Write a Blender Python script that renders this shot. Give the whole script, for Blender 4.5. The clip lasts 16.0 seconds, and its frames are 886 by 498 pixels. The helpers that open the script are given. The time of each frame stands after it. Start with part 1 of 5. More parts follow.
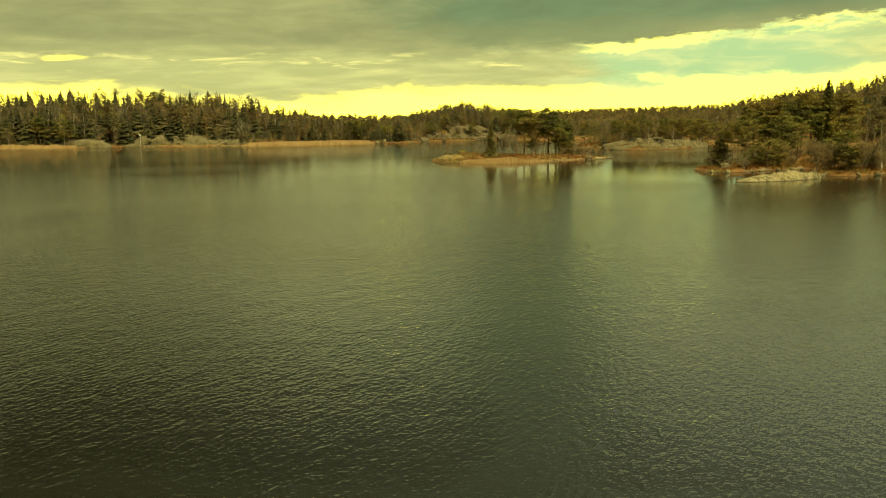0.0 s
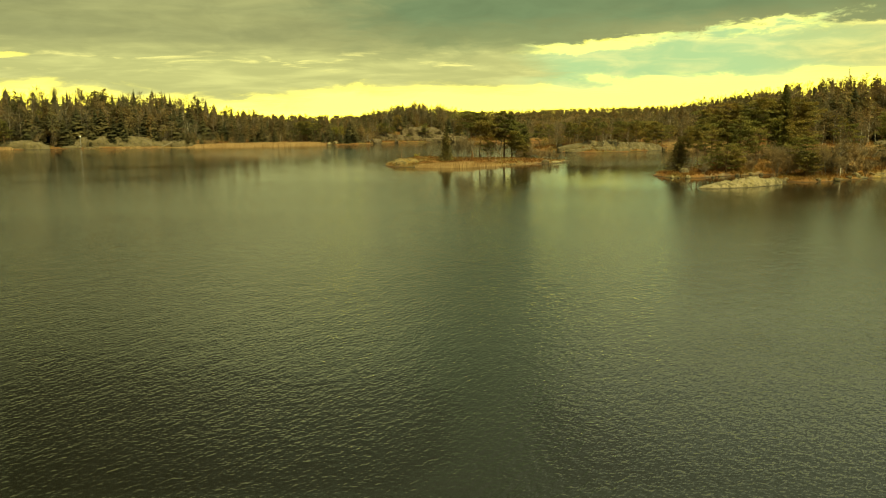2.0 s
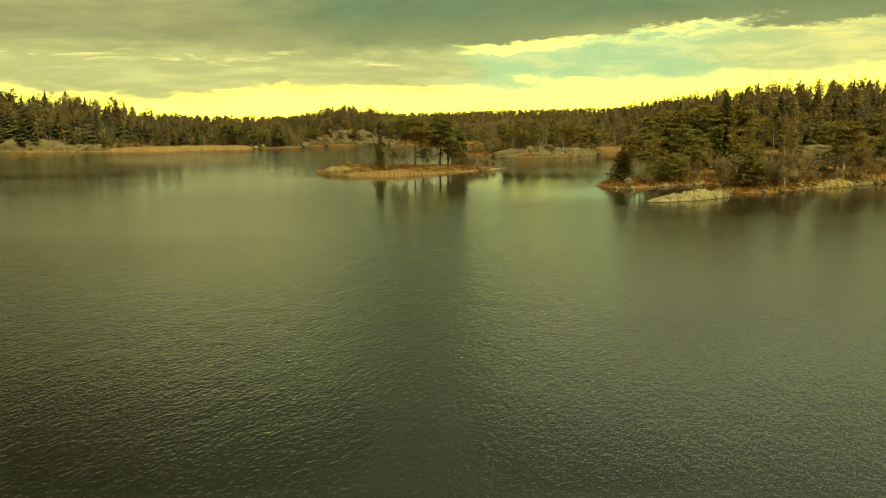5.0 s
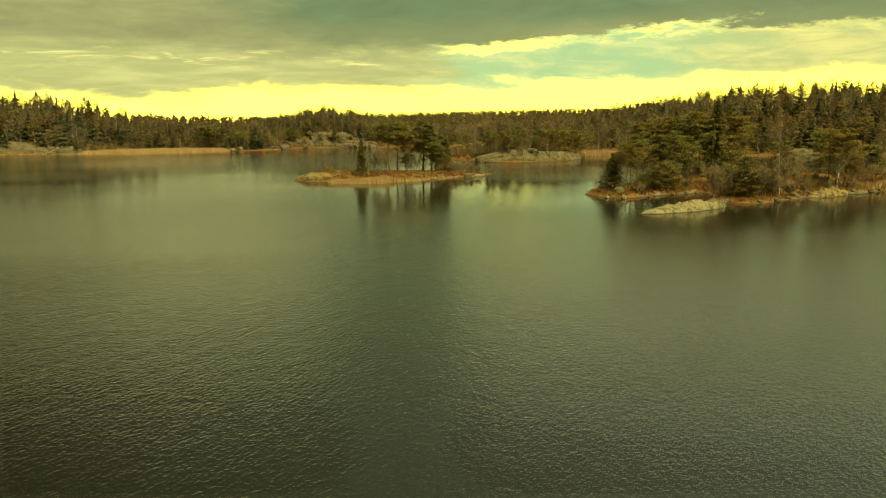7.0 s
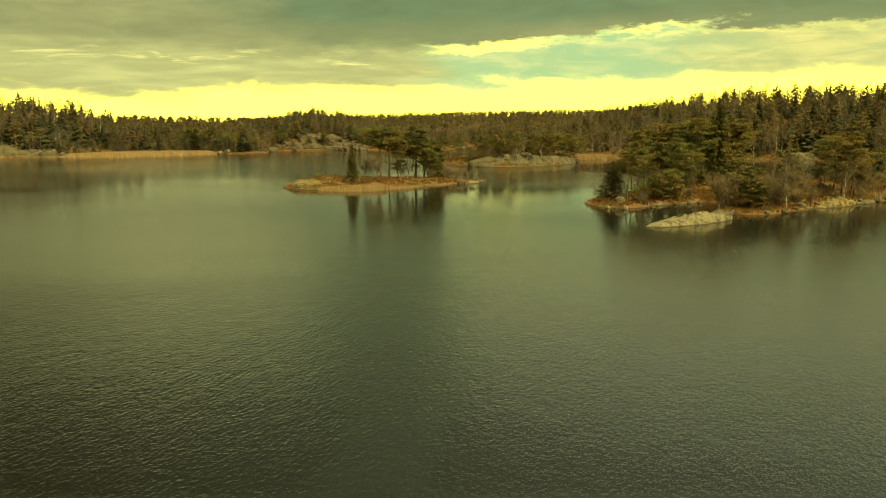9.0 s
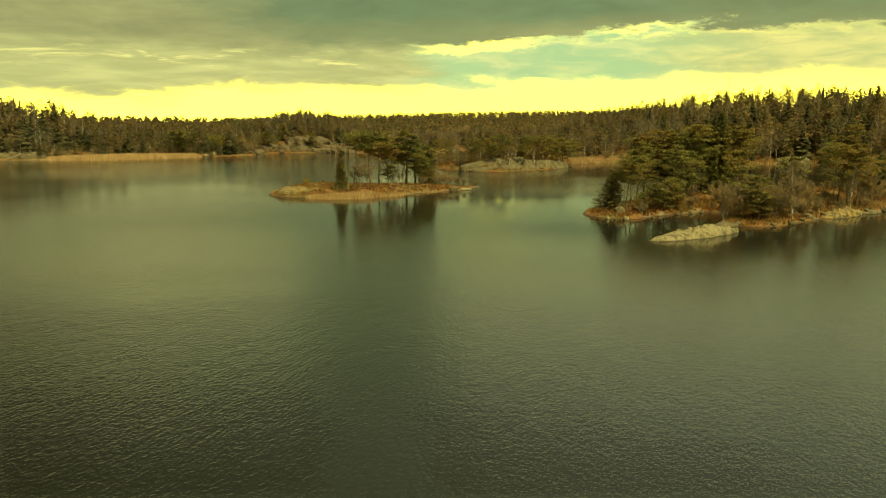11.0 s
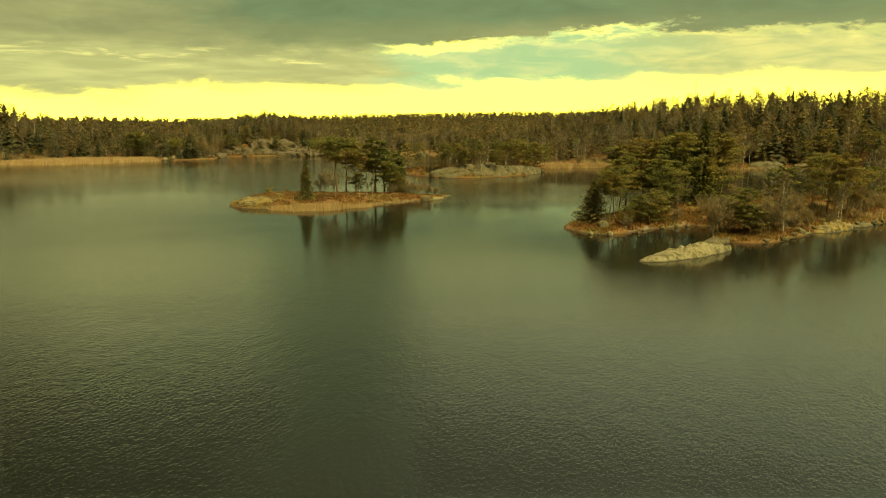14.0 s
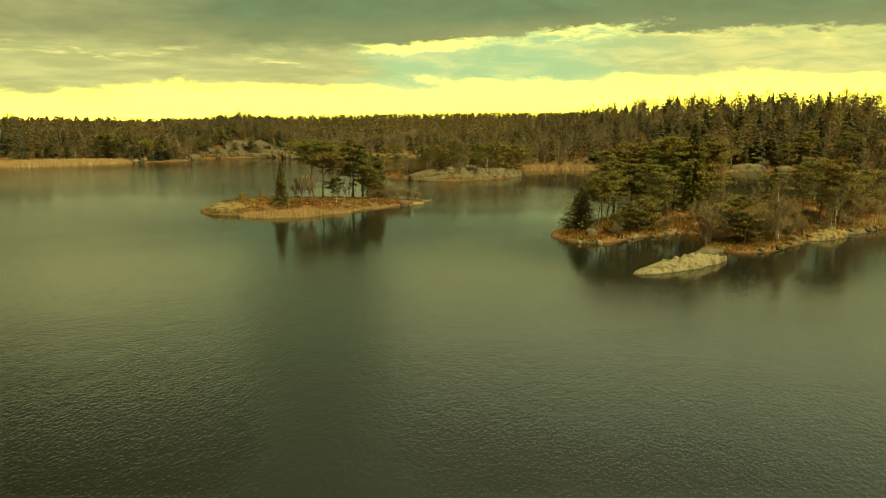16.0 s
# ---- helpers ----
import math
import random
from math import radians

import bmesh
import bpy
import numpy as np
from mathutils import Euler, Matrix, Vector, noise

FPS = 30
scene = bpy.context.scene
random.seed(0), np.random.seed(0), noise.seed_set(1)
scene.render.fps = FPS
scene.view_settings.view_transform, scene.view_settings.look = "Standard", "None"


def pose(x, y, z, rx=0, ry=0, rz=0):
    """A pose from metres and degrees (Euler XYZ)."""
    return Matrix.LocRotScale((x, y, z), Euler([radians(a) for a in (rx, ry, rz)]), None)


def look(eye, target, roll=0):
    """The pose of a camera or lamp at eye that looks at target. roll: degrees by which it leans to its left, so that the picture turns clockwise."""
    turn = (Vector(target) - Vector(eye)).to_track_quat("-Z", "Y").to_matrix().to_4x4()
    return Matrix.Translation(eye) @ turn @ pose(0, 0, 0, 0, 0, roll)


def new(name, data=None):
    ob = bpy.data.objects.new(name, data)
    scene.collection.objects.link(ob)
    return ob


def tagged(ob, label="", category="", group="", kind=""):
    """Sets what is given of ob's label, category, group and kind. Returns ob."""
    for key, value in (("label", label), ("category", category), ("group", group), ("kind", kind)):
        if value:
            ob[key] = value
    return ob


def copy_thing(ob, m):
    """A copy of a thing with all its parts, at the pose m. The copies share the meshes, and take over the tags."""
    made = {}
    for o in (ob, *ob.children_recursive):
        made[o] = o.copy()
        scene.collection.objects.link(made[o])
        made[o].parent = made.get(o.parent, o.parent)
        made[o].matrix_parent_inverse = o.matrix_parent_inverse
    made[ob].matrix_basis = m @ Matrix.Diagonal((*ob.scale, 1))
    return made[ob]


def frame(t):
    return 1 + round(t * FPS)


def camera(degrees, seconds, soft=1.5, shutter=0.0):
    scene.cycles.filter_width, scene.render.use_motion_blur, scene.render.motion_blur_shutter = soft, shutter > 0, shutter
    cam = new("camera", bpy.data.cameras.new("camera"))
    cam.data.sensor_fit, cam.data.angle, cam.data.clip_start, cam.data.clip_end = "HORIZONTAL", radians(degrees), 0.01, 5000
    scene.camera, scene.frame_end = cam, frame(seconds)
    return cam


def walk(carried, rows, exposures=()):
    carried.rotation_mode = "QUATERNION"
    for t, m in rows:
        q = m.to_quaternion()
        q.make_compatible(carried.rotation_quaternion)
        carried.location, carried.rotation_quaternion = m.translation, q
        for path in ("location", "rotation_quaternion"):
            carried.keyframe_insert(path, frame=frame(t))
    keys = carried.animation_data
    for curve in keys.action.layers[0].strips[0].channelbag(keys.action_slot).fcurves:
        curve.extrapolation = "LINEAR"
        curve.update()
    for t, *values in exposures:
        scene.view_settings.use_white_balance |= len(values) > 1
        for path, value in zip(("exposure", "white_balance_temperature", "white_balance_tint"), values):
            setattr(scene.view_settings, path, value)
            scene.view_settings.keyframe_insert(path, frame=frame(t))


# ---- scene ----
cam = camera(57, 16.0, soft=1.1)
PATH = [
    (0, (0.000, 0.000, 9.991), (0.0075, 9.8798, 8.4453), -0.499),
    (0.5, (-0.162, 1.378, 10.139), (-0.0128, 11.2565, 8.5916), -0.459),
    (1, (-0.312, 2.765, 10.306), (-0.0086, 12.6399, 8.7578), -0.419),
    (1.5, (-0.450, 4.161, 10.492), (-0.0017, 14.0302, 8.9426), -0.380),
    (2, (-0.577, 5.566, 10.695), (0.0158, 15.4268, 9.1444), -0.342),
    (2.5, (-0.693, 6.978, 10.914), (0.0461, 16.8292, 9.3619), -0.304),
    (3, (-0.796, 8.398, 11.146), (0.0912, 18.2370, 9.5935), -0.267),
    (3.5, (-0.888, 9.826, 11.391), (0.1457, 19.6501, 9.8378), -0.230),
    (4, (-0.967, 11.260, 11.648), (0.2162, 21.0675, 10.0933), -0.194),
    (4.5, (-1.035, 12.701, 11.914), (0.2882, 22.4906, 10.3587), -0.158),
    (5, (-1.090, 14.149, 12.188), (0.3506, 23.9212, 10.6324), -0.123),
    (5.5, (-1.133, 15.602, 12.470), (0.4028, 25.3598, 10.9130), -0.088),
    (6, (-1.163, 17.061, 12.756), (0.4440, 26.8069, 11.1991), -0.053),
    (6.5, (-1.181, 18.524, 13.047), (0.4733, 28.2628, 11.4892), -0.020),
    (7, (-1.186, 19.993, 13.340), (0.5028, 29.7255, 11.7818), 0.014),
    (7.5, (-1.179, 21.466, 13.634), (0.5415, 31.1930, 12.0755), 0.046),
    (8, (-1.159, 22.943, 13.928), (0.5950, 32.6642, 12.3689), 0.078),
    (8.5, (-1.125, 24.424, 14.220), (0.6615, 34.1389, 12.6605), 0.110),
    (9, (-1.079, 25.908, 14.508), (0.7401, 35.6171, 12.9489), 0.141),
    (9.5, (-1.020, 27.396, 14.792), (0.8305, 37.0983, 13.2325), 0.172),
    (10, (-0.947, 28.885, 15.070), (0.9343, 38.5820, 13.5100), 0.202),
    (10.5, (-0.861, 30.377, 15.339), (1.0558, 40.0670, 13.7799), 0.232),
    (11, (-0.762, 31.871, 15.600), (1.1995, 41.5520, 14.0408), 0.261),
    (11.5, (-0.649, 33.366, 15.850), (1.3695, 43.0356, 14.2911), 0.290),
    (12, (-0.523, 34.863, 16.089), (1.5611, 44.5183, 14.5295), 0.318),
    (12.5, (-0.383, 36.360, 16.313), (1.7729, 45.9999, 14.7545), 0.345),
    (13, (-0.229, 37.858, 16.523), (1.9989, 47.4813, 14.9647), 0.372),
    (13.5, (-0.061, 39.356, 16.717), (2.2372, 48.9625, 15.1586), 0.399),
    (14, (0.121, 40.853, 16.892), (2.4794, 50.4454, 15.3347), 0.425),
    (14.5, (0.317, 42.350, 17.049), (2.7332, 51.9278, 15.4916), 0.450),
    (15, (0.527, 43.846, 17.185), (3.0080, 53.4071, 15.6278), 0.475),
    (15.5, (0.752, 45.340, 17.298), (3.3035, 54.8829, 15.7420), 0.500),
    (16, (0.991, 46.832, 17.388), (3.6129, 56.3564, 15.8326), 0.524),
]
walk(cam, [(t, look(eye, target, roll)) for t, eye, target, roll in PATH],
     exposures=[(0, 0.36, 19000, -22), (16, 0.26, 19000, -22)])

# ---------------------------------------------------------------- node helpers


class Nodes:
    """Short calls for a node tree."""

    def __init__(self, tree):
        self.tree = tree
        tree.nodes.clear()

    def add(self, kind, **values):
        node = self.tree.nodes.new(kind)
        for key, value in values.items():
            if key == "operation":
                node.operation = value
            elif key == "blend_type":
                node.blend_type = value
            elif key == "data_type":
                node.data_type = value
        return node

    def put(self, socket, value):
        if value is None:
            return
        if isinstance(value, bpy.types.NodeSocket):
            self.tree.links.new(value, socket)
        else:
            socket.default_value = value

    def m(self, op, a, b=None, c=None):
        node = self.add("ShaderNodeMath", operation=op)
        for k, value in enumerate((a, b, c)):
            self.put(node.inputs[k], value)
        return node.outputs[0]

    def step(self, value, lo, hi):
        node = self.add("ShaderNodeMapRange")
        node.interpolation_type = "SMOOTHSTEP"
        self.put(node.inputs["Value"], value)
        self.put(node.inputs["From Min"], lo)
        self.put(node.inputs["From Max"], hi)
        return node.outputs["Result"]

    def noise(self, vector, scale, detail=4.0, rough=0.55, dist=0.0):
        node = self.add("ShaderNodeTexNoise")
        self.put(node.inputs["Vector"], vector)
        self.put(node.inputs["Scale"], scale)
        self.put(node.inputs["Detail"], detail)
        self.put(node.inputs["Roughness"], rough)
        self.put(node.inputs["Distortion"], dist)
        return node.outputs["Fac"]

    def mix(self, fac, a, b, blend="MIX"):
        node = self.add("ShaderNodeMix", data_type="RGBA", blend_type=blend)
        self.put(node.inputs[0], fac)
        self.put(node.inputs[6], rgba(a))
        self.put(node.inputs[7], rgba(b))
        return node.outputs[2]

    def xyz(self, x, y, z):
        node = self.add("ShaderNodeCombineXYZ")
        for k, value in enumerate((x, y, z)):
            self.put(node.inputs[k], value)
        return node.outputs[0]

    def scaled(self, vector, sx, sy, sz):
        node = self.add("ShaderNodeMapping")
        self.put(node.inputs["Vector"], vector)
        node.inputs["Scale"].default_value = (sx, sy, sz)
        return node.outputs[0]

    def bump(self, height, strength, distance, normal=None):
        node = self.add("ShaderNodeBump")
        self.put(node.inputs["Height"], height)
        self.put(node.inputs["Strength"], strength)
        self.put(node.inputs["Distance"], distance)
        self.put(node.inputs["Normal"], normal)
        return node.outputs[0]

    def position(self):
        return self.add("ShaderNodeNewGeometry").outputs["Position"]


def rgba(c):
    return (*c, 1.0) if isinstance(c, tuple) and len(c) == 3 else c


# ---------------------------------------------------------------- sky and sun

SUN_AZ, SUN_EL = 150.0, 58.0     # degrees from +y to the right; behind thin cloud

world = bpy.data.worlds.new("overcast_evening")
scene.world = world
world.use_nodes = True
N = Nodes(world.node_tree)
way = N.add("ShaderNodeTexCoord").outputs["Generated"]
sep = N.add("ShaderNodeSeparateXYZ")
N.put(sep.inputs[0], way)
deg = 180 / math.pi
az = N.m("MULTIPLY", N.m("ARCTAN2", sep.outputs[0], sep.outputs[1]), deg)
el = N.m("MULTIPLY", N.m("ARCSINE", sep.outputs[2]), deg)
el = N.m("MAXIMUM", el, 0.0)
field = N.xyz(N.m("MULTIPLY", az, 0.09), N.m("MULTIPLY", el, 0.42), 0.0)
n_big = N.m("SUBTRACT", N.noise(field, 0.9, 5.0, 0.55, 0.4), 0.5)
n_mid = N.m("SUBTRACT", N.noise(field, 2.6, 6.0, 0.6, 0.6), 0.5)
streak = N.m("SUBTRACT", N.noise(N.scaled(field, 1.0, 1.7, 1.0), 1.7, 6.0, 0.55, 0.5), 0.5)
puff = N.noise(N.scaled(field, 1.0, 0.62, 1.0), 3.2, 6.0, 0.58, 0.7)
elw = N.m("ADD", N.m("ADD", el, N.m("MULTIPLY", N.m("SUBTRACT", puff, 0.5), 1.5)), N.m("ADD", N.m("MULTIPLY", n_big, 2.2), N.m("MULTIPLY", n_mid, 1.3)))
azw = N.m("ADD", az, N.m("MULTIPLY", n_mid, 9.0))


def blob(a0, e0, ra, re, soft=0.6):
    da = N.m("DIVIDE", N.m("SUBTRACT", azw, a0), ra)
    de = N.m("DIVIDE", N.m("SUBTRACT", elw, e0), re)
    r = N.m("SQRT", N.m("ADD", N.m("MULTIPLY", da, da), N.m("MULTIPLY", de, de)))
    return N.m("SUBTRACT", 1.0, N.step(r, 1.0 - soft, 1.0 + soft))


GLOW, PALE, GREY, DARK, OPEN = (4.2, 3.8, 0.90), (0.70, 0.74, 0.52), (0.30, 0.33, 0.255), (0.17, 0.26, 0.22), (0.46, 0.72, 0.60)
upper = N.mix(N.step(N.m("ADD", n_big, N.m("MULTIPLY", streak, 0.6)), -0.22, 0.25), GREY, (0.40, 0.43, 0.32))
east = N.step(az, -30.0, 28.0)
side = N.m("ADD", 0.04, N.m("MULTIPLY", east, 1.22))
high = N.step(el, 9.5, 18.0)
side = N.m("ADD", N.m("MULTIPLY", side, high), N.m("SUBTRACT", 1.0, high))
upper = N.mix(1.0, upper, N.xyz(side, side, side), "MULTIPLY")
upper = N.mix(high, upper, N.mix(1.0, upper, (0.90, 1.0, 1.6), "MULTIPLY"))
# thinner, golden cloud between ten and twenty degrees; the overcast brightens a little towards the zenith
thin = N.m("MULTIPLY", N.step(el, 8.4, 11.5), N.m("SUBTRACT", 1.0, N.step(el, 13.0, 22.0)))
lift = N.m("ADD", N.m("ADD", 1.0, N.m("MULTIPLY", N.step(el, 24.0, 50.0), 0.3)), N.m("MULTIPLY", thin, N.m("ADD", 0.12, N.m("MULTIPLY", N.step(az, -24.0, -4.0), 1.08))))
centre = N.m("MULTIPLY", N.m("MULTIPLY", N.step(az, -24.0, -10.0), N.m("SUBTRACT", 1.0, N.step(az, 2.0, 12.0))), N.m("MULTIPLY", N.step(el, 8.6, 11.0), N.m("SUBTRACT", 1.0, N.step(el, 12.0, 19.0))))
lift = N.m("ADD", lift, N.m("MULTIPLY", centre, 0.9))
upper = N.mix(1.0, upper, N.xyz(lift, lift, lift), "MULTIPLY")
upper = N.mix(N.m("MULTIPLY", thin, 0.7), upper, N.mix(1.0, upper, (1.06, 1.0, 0.80), "MULTIPLY"))
upper = N.mix(blob(7.0, 7.8, 10.0, 2.2), upper, DARK)
upper = N.mix(N.m("MULTIPLY", blob(6.4, 14.0, 5.0, 9.0, 0.4), 0.74), upper, DARK)
upper = N.mix(N.m("MULTIPLY", blob(1.0, 19.0, 11.0, 6.5, 0.5), 0.45), upper, (0.15, 0.225, 0.20))
upper = N.mix(blob(20.0, 7.9, 7.0, 1.3), upper, DARK)
upper = N.mix(N.m("MULTIPLY", blob(36.0, 8.8, 15.0, 2.8), 0.8), upper, DARK)
upper = N.mix(blob(8.0, 5.0, 8.0, 1.3), upper, (0.25, 0.31, 0.24))
# the lighter streaked layer under the ceiling of cloud
low_edge = N.m("ADD", 4.6, N.m("MULTIPLY", N.step(az, 25.0, 36.0), 1.0))
pale_fac = N.m("SUBTRACT", 1.0, N.step(N.m("SUBTRACT", elw, low_edge), -0.9, 0.9))
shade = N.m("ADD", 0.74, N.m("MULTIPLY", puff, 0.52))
upper = N.mix(1.0, upper, N.xyz(shade, shade, shade), "MULTIPLY")
sky = N.mix(pale_fac, upper, N.mix(N.step(streak, -0.1, 0.2), (0.52, 0.56, 0.40), PALE))
slot = N.m("MULTIPLY", N.step(el, 3.0, 3.7), N.m("SUBTRACT", 1.0, N.step(el, 4.0, 5.0)))
slot = N.m("MULTIPLY", slot, N.step(N.noise(N.scaled(field, 0.9, 1.5, 1.0), 2.4, 5.0, 0.6, 0.5), 0.53, 0.68))
sky = N.mix(N.m("MULTIPLY", slot, 0.85), sky, (1.10, 1.08, 0.68))
spot_a = N.m("DIVIDE", N.m("ADD", N.m("SUBTRACT", az, -24.2), N.m("MULTIPLY", n_mid, 2.0)), 1.2)
spot_e = N.m("DIVIDE", N.m("ADD", N.m("SUBTRACT", el, 4.15), N.m("MULTIPLY", n_mid, 0.7)), 0.19)
spot = N.m("SUBTRACT", 1.0, N.step(N.m("ADD", N.m("MULTIPLY", spot_a, spot_a), N.m("MULTIPLY", spot_e, spot_e)), 0.0, 1.5))
sky = N.mix(N.m("MULTIPLY", spot, 0.24), sky, GLOW)
# the gap of clear evening sky with bright rims
top_edge = N.m("ADD", 4.9, N.m("MULTIPLY", N.m("MINIMUM", N.m("MAXIMUM", N.m("DIVIDE", N.m("SUBTRACT", az, 10.0), 13.5), 0.0), 1.0), 1.25))
gap = N.m("MULTIPLY", N.step(azw, 8.0, 12.0), N.m("SUBTRACT", 1.0, N.step(azw, 55.0, 80.0)))
billow = N.noise(N.scaled(field, 1.7, 1.0, 1.0), 5.0, 6.0, 0.6, 0.8)
elb = N.m("ADD", elw, N.m("MULTIPLY", N.m("SUBTRACT", billow, 0.5), 1.5))
gap = N.m("MULTIPLY", gap, N.m("SUBTRACT", 1.0, N.step(N.m("SUBTRACT", elb, top_edge), -0.3, 0.2)))
clear = N.mix(N.step(n_mid, -0.1, 0.25), OPEN, (0.80, 0.90, 0.66))
creamy = N.m("MULTIPLY", N.step(N.m("ADD", az, N.m("MULTIPLY", n_big, 14.0)), 23.0, 33.0), 0.85)
clear = N.mix(creamy, clear, N.mix(N.step(N.m("ADD", N.m("MULTIPLY", streak, 0.6), n_mid), -0.20, 0.20), (0.58, 0.64, 0.44), (0.92, 0.88, 0.54)))
sky = N.mix(gap, sky, clear)
rim = N.m("MULTIPLY", gap, N.step(N.m("SUBTRACT", elb, top_edge), -0.8, -0.2))
rim = N.m("MULTIPLY", rim, N.step(N.m("ADD", n_big, N.m("MULTIPLY", streak, 0.8)), -0.28, 0.02))
rim = N.m("MULTIPLY", rim, N.m("MINIMUM", 1.0, N.m("ADD", N.m("SUBTRACT", 1.0, N.step(azw, 15.0, 20.0)), N.m("ADD", 0.22, blob(24.5, 6.6, 3.0, 1.0)))))
sky = N.mix(N.m("MULTIPLY", rim, 0.20), sky, GLOW)
glow_a = N.m("DIVIDE", N.m("ADD", N.m("SUBTRACT", az, 13.2), N.m("MULTIPLY", n_mid, 5.0)), 3.3)
glow_e = N.m("DIVIDE", N.m("ADD", N.m("SUBTRACT", el, N.m("ADD", 4.85, N.m("MULTIPLY", N.m("SUBTRACT", az, 13.2), 0.07))), N.m("MULTIPLY", N.m("SUBTRACT", puff, 0.5), 1.6)), 0.42)
glow = N.m("SUBTRACT", 1.0, N.step(N.m("ADD", N.m("MULTIPLY", glow_a, glow_a), N.m("MULTIPLY", glow_e, glow_e)), 0.1, 1.4))
sky = N.mix(N.m("MULTIPLY", glow, 0.28), sky, GLOW)
# the bright band over the horizon
band_top = N.m("ADD", N.m("ADD", N.m("ADD", 1.55, N.m("MULTIPLY", N.m("SUBTRACT", 1.0, N.step(az, -24.0, -12.0)), 0.75)), N.m("MULTIPLY", N.step(az, -8.0, -1.0), 0.55)), N.m("MULTIPLY", N.step(az, 12.0, 30.0), 0.7))
band = N.m("SUBTRACT", 1.0, N.step(N.m("ADD", N.m("SUBTRACT", elw, band_top), N.m("MULTIPLY", streak, 0.8)), -0.60, 0.75))
front = N.m("MULTIPLY", N.step(az, -120.0, -60.0), N.m("SUBTRACT", 1.0, N.step(az, 70.0, 130.0)))
band = N.m("MULTIPLY", band, N.m("ADD", 0.35, N.m("MULTIPLY", front, 0.65)))
sky = N.mix(N.m("POWER", band, 1.7), sky, GLOW)
# unseen cloud behind the camera, brightened round the hidden sun to soften shade
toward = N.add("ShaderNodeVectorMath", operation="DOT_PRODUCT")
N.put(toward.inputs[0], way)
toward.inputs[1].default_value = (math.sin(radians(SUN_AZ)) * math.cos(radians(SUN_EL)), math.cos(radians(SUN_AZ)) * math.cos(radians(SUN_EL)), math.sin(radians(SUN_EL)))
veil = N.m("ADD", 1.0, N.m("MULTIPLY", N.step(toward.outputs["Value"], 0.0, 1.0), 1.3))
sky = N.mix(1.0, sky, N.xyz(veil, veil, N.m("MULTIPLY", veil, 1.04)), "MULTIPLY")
air = N.add("ShaderNodeTexSky")
air.sky_type = "NISHITA"
air.sun_disc = False
air.sun_elevation, air.sun_rotation = radians(SUN_EL), radians(SUN_AZ)
back1, back2 = N.add("ShaderNodeBackground"), N.add("ShaderNodeBackground")
N.put(back1.inputs[0], air.outputs[0])
back1.inputs[1].default_value = 0.05
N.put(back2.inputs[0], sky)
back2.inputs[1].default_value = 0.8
over = N.add("ShaderNodeMixShader")
over.inputs[0].default_value = 0.93
N.tree.links.new(back1.outputs[0], over.inputs[1])
N.tree.links.new(back2.outputs[0], over.inputs[2])
out = N.add("ShaderNodeOutputWorld")
N.tree.links.new(over.outputs[0], out.inputs[0])

sun = new("sun", bpy.data.lights.new("sun", "SUN"))
sun.data.energy, sun.data.angle, sun.data.color = 4.4, radians(14), (1.0, 0.89, 0.74)
sd = Vector((math.sin(radians(SUN_AZ)) * math.cos(radians(SUN_EL)), math.cos(radians(SUN_AZ)) * math.cos(radians(SUN_EL)), math.sin(radians(SUN_EL))))
sun.matrix_world = look(sd * 100, (0, 0, 0))

# ---------------------------------------------------------------- materials


def material(name, rough=0.9, spec=0.3):
    """A node material; returns it with its helper and its Principled node."""
    mat = bpy.data.materials.new(name)
    mat.use_nodes = True
    nt = Nodes(mat.node_tree)
    bs = nt.add("ShaderNodeBsdfPrincipled")
    bs.inputs["Roughness"].default_value = rough
    bs.inputs["Specular IOR Level"].default_value = spec
    o = nt.add("ShaderNodeOutputMaterial")
    nt.tree.links.new(bs.outputs[0], o.inputs[0])
    return mat, nt, bs


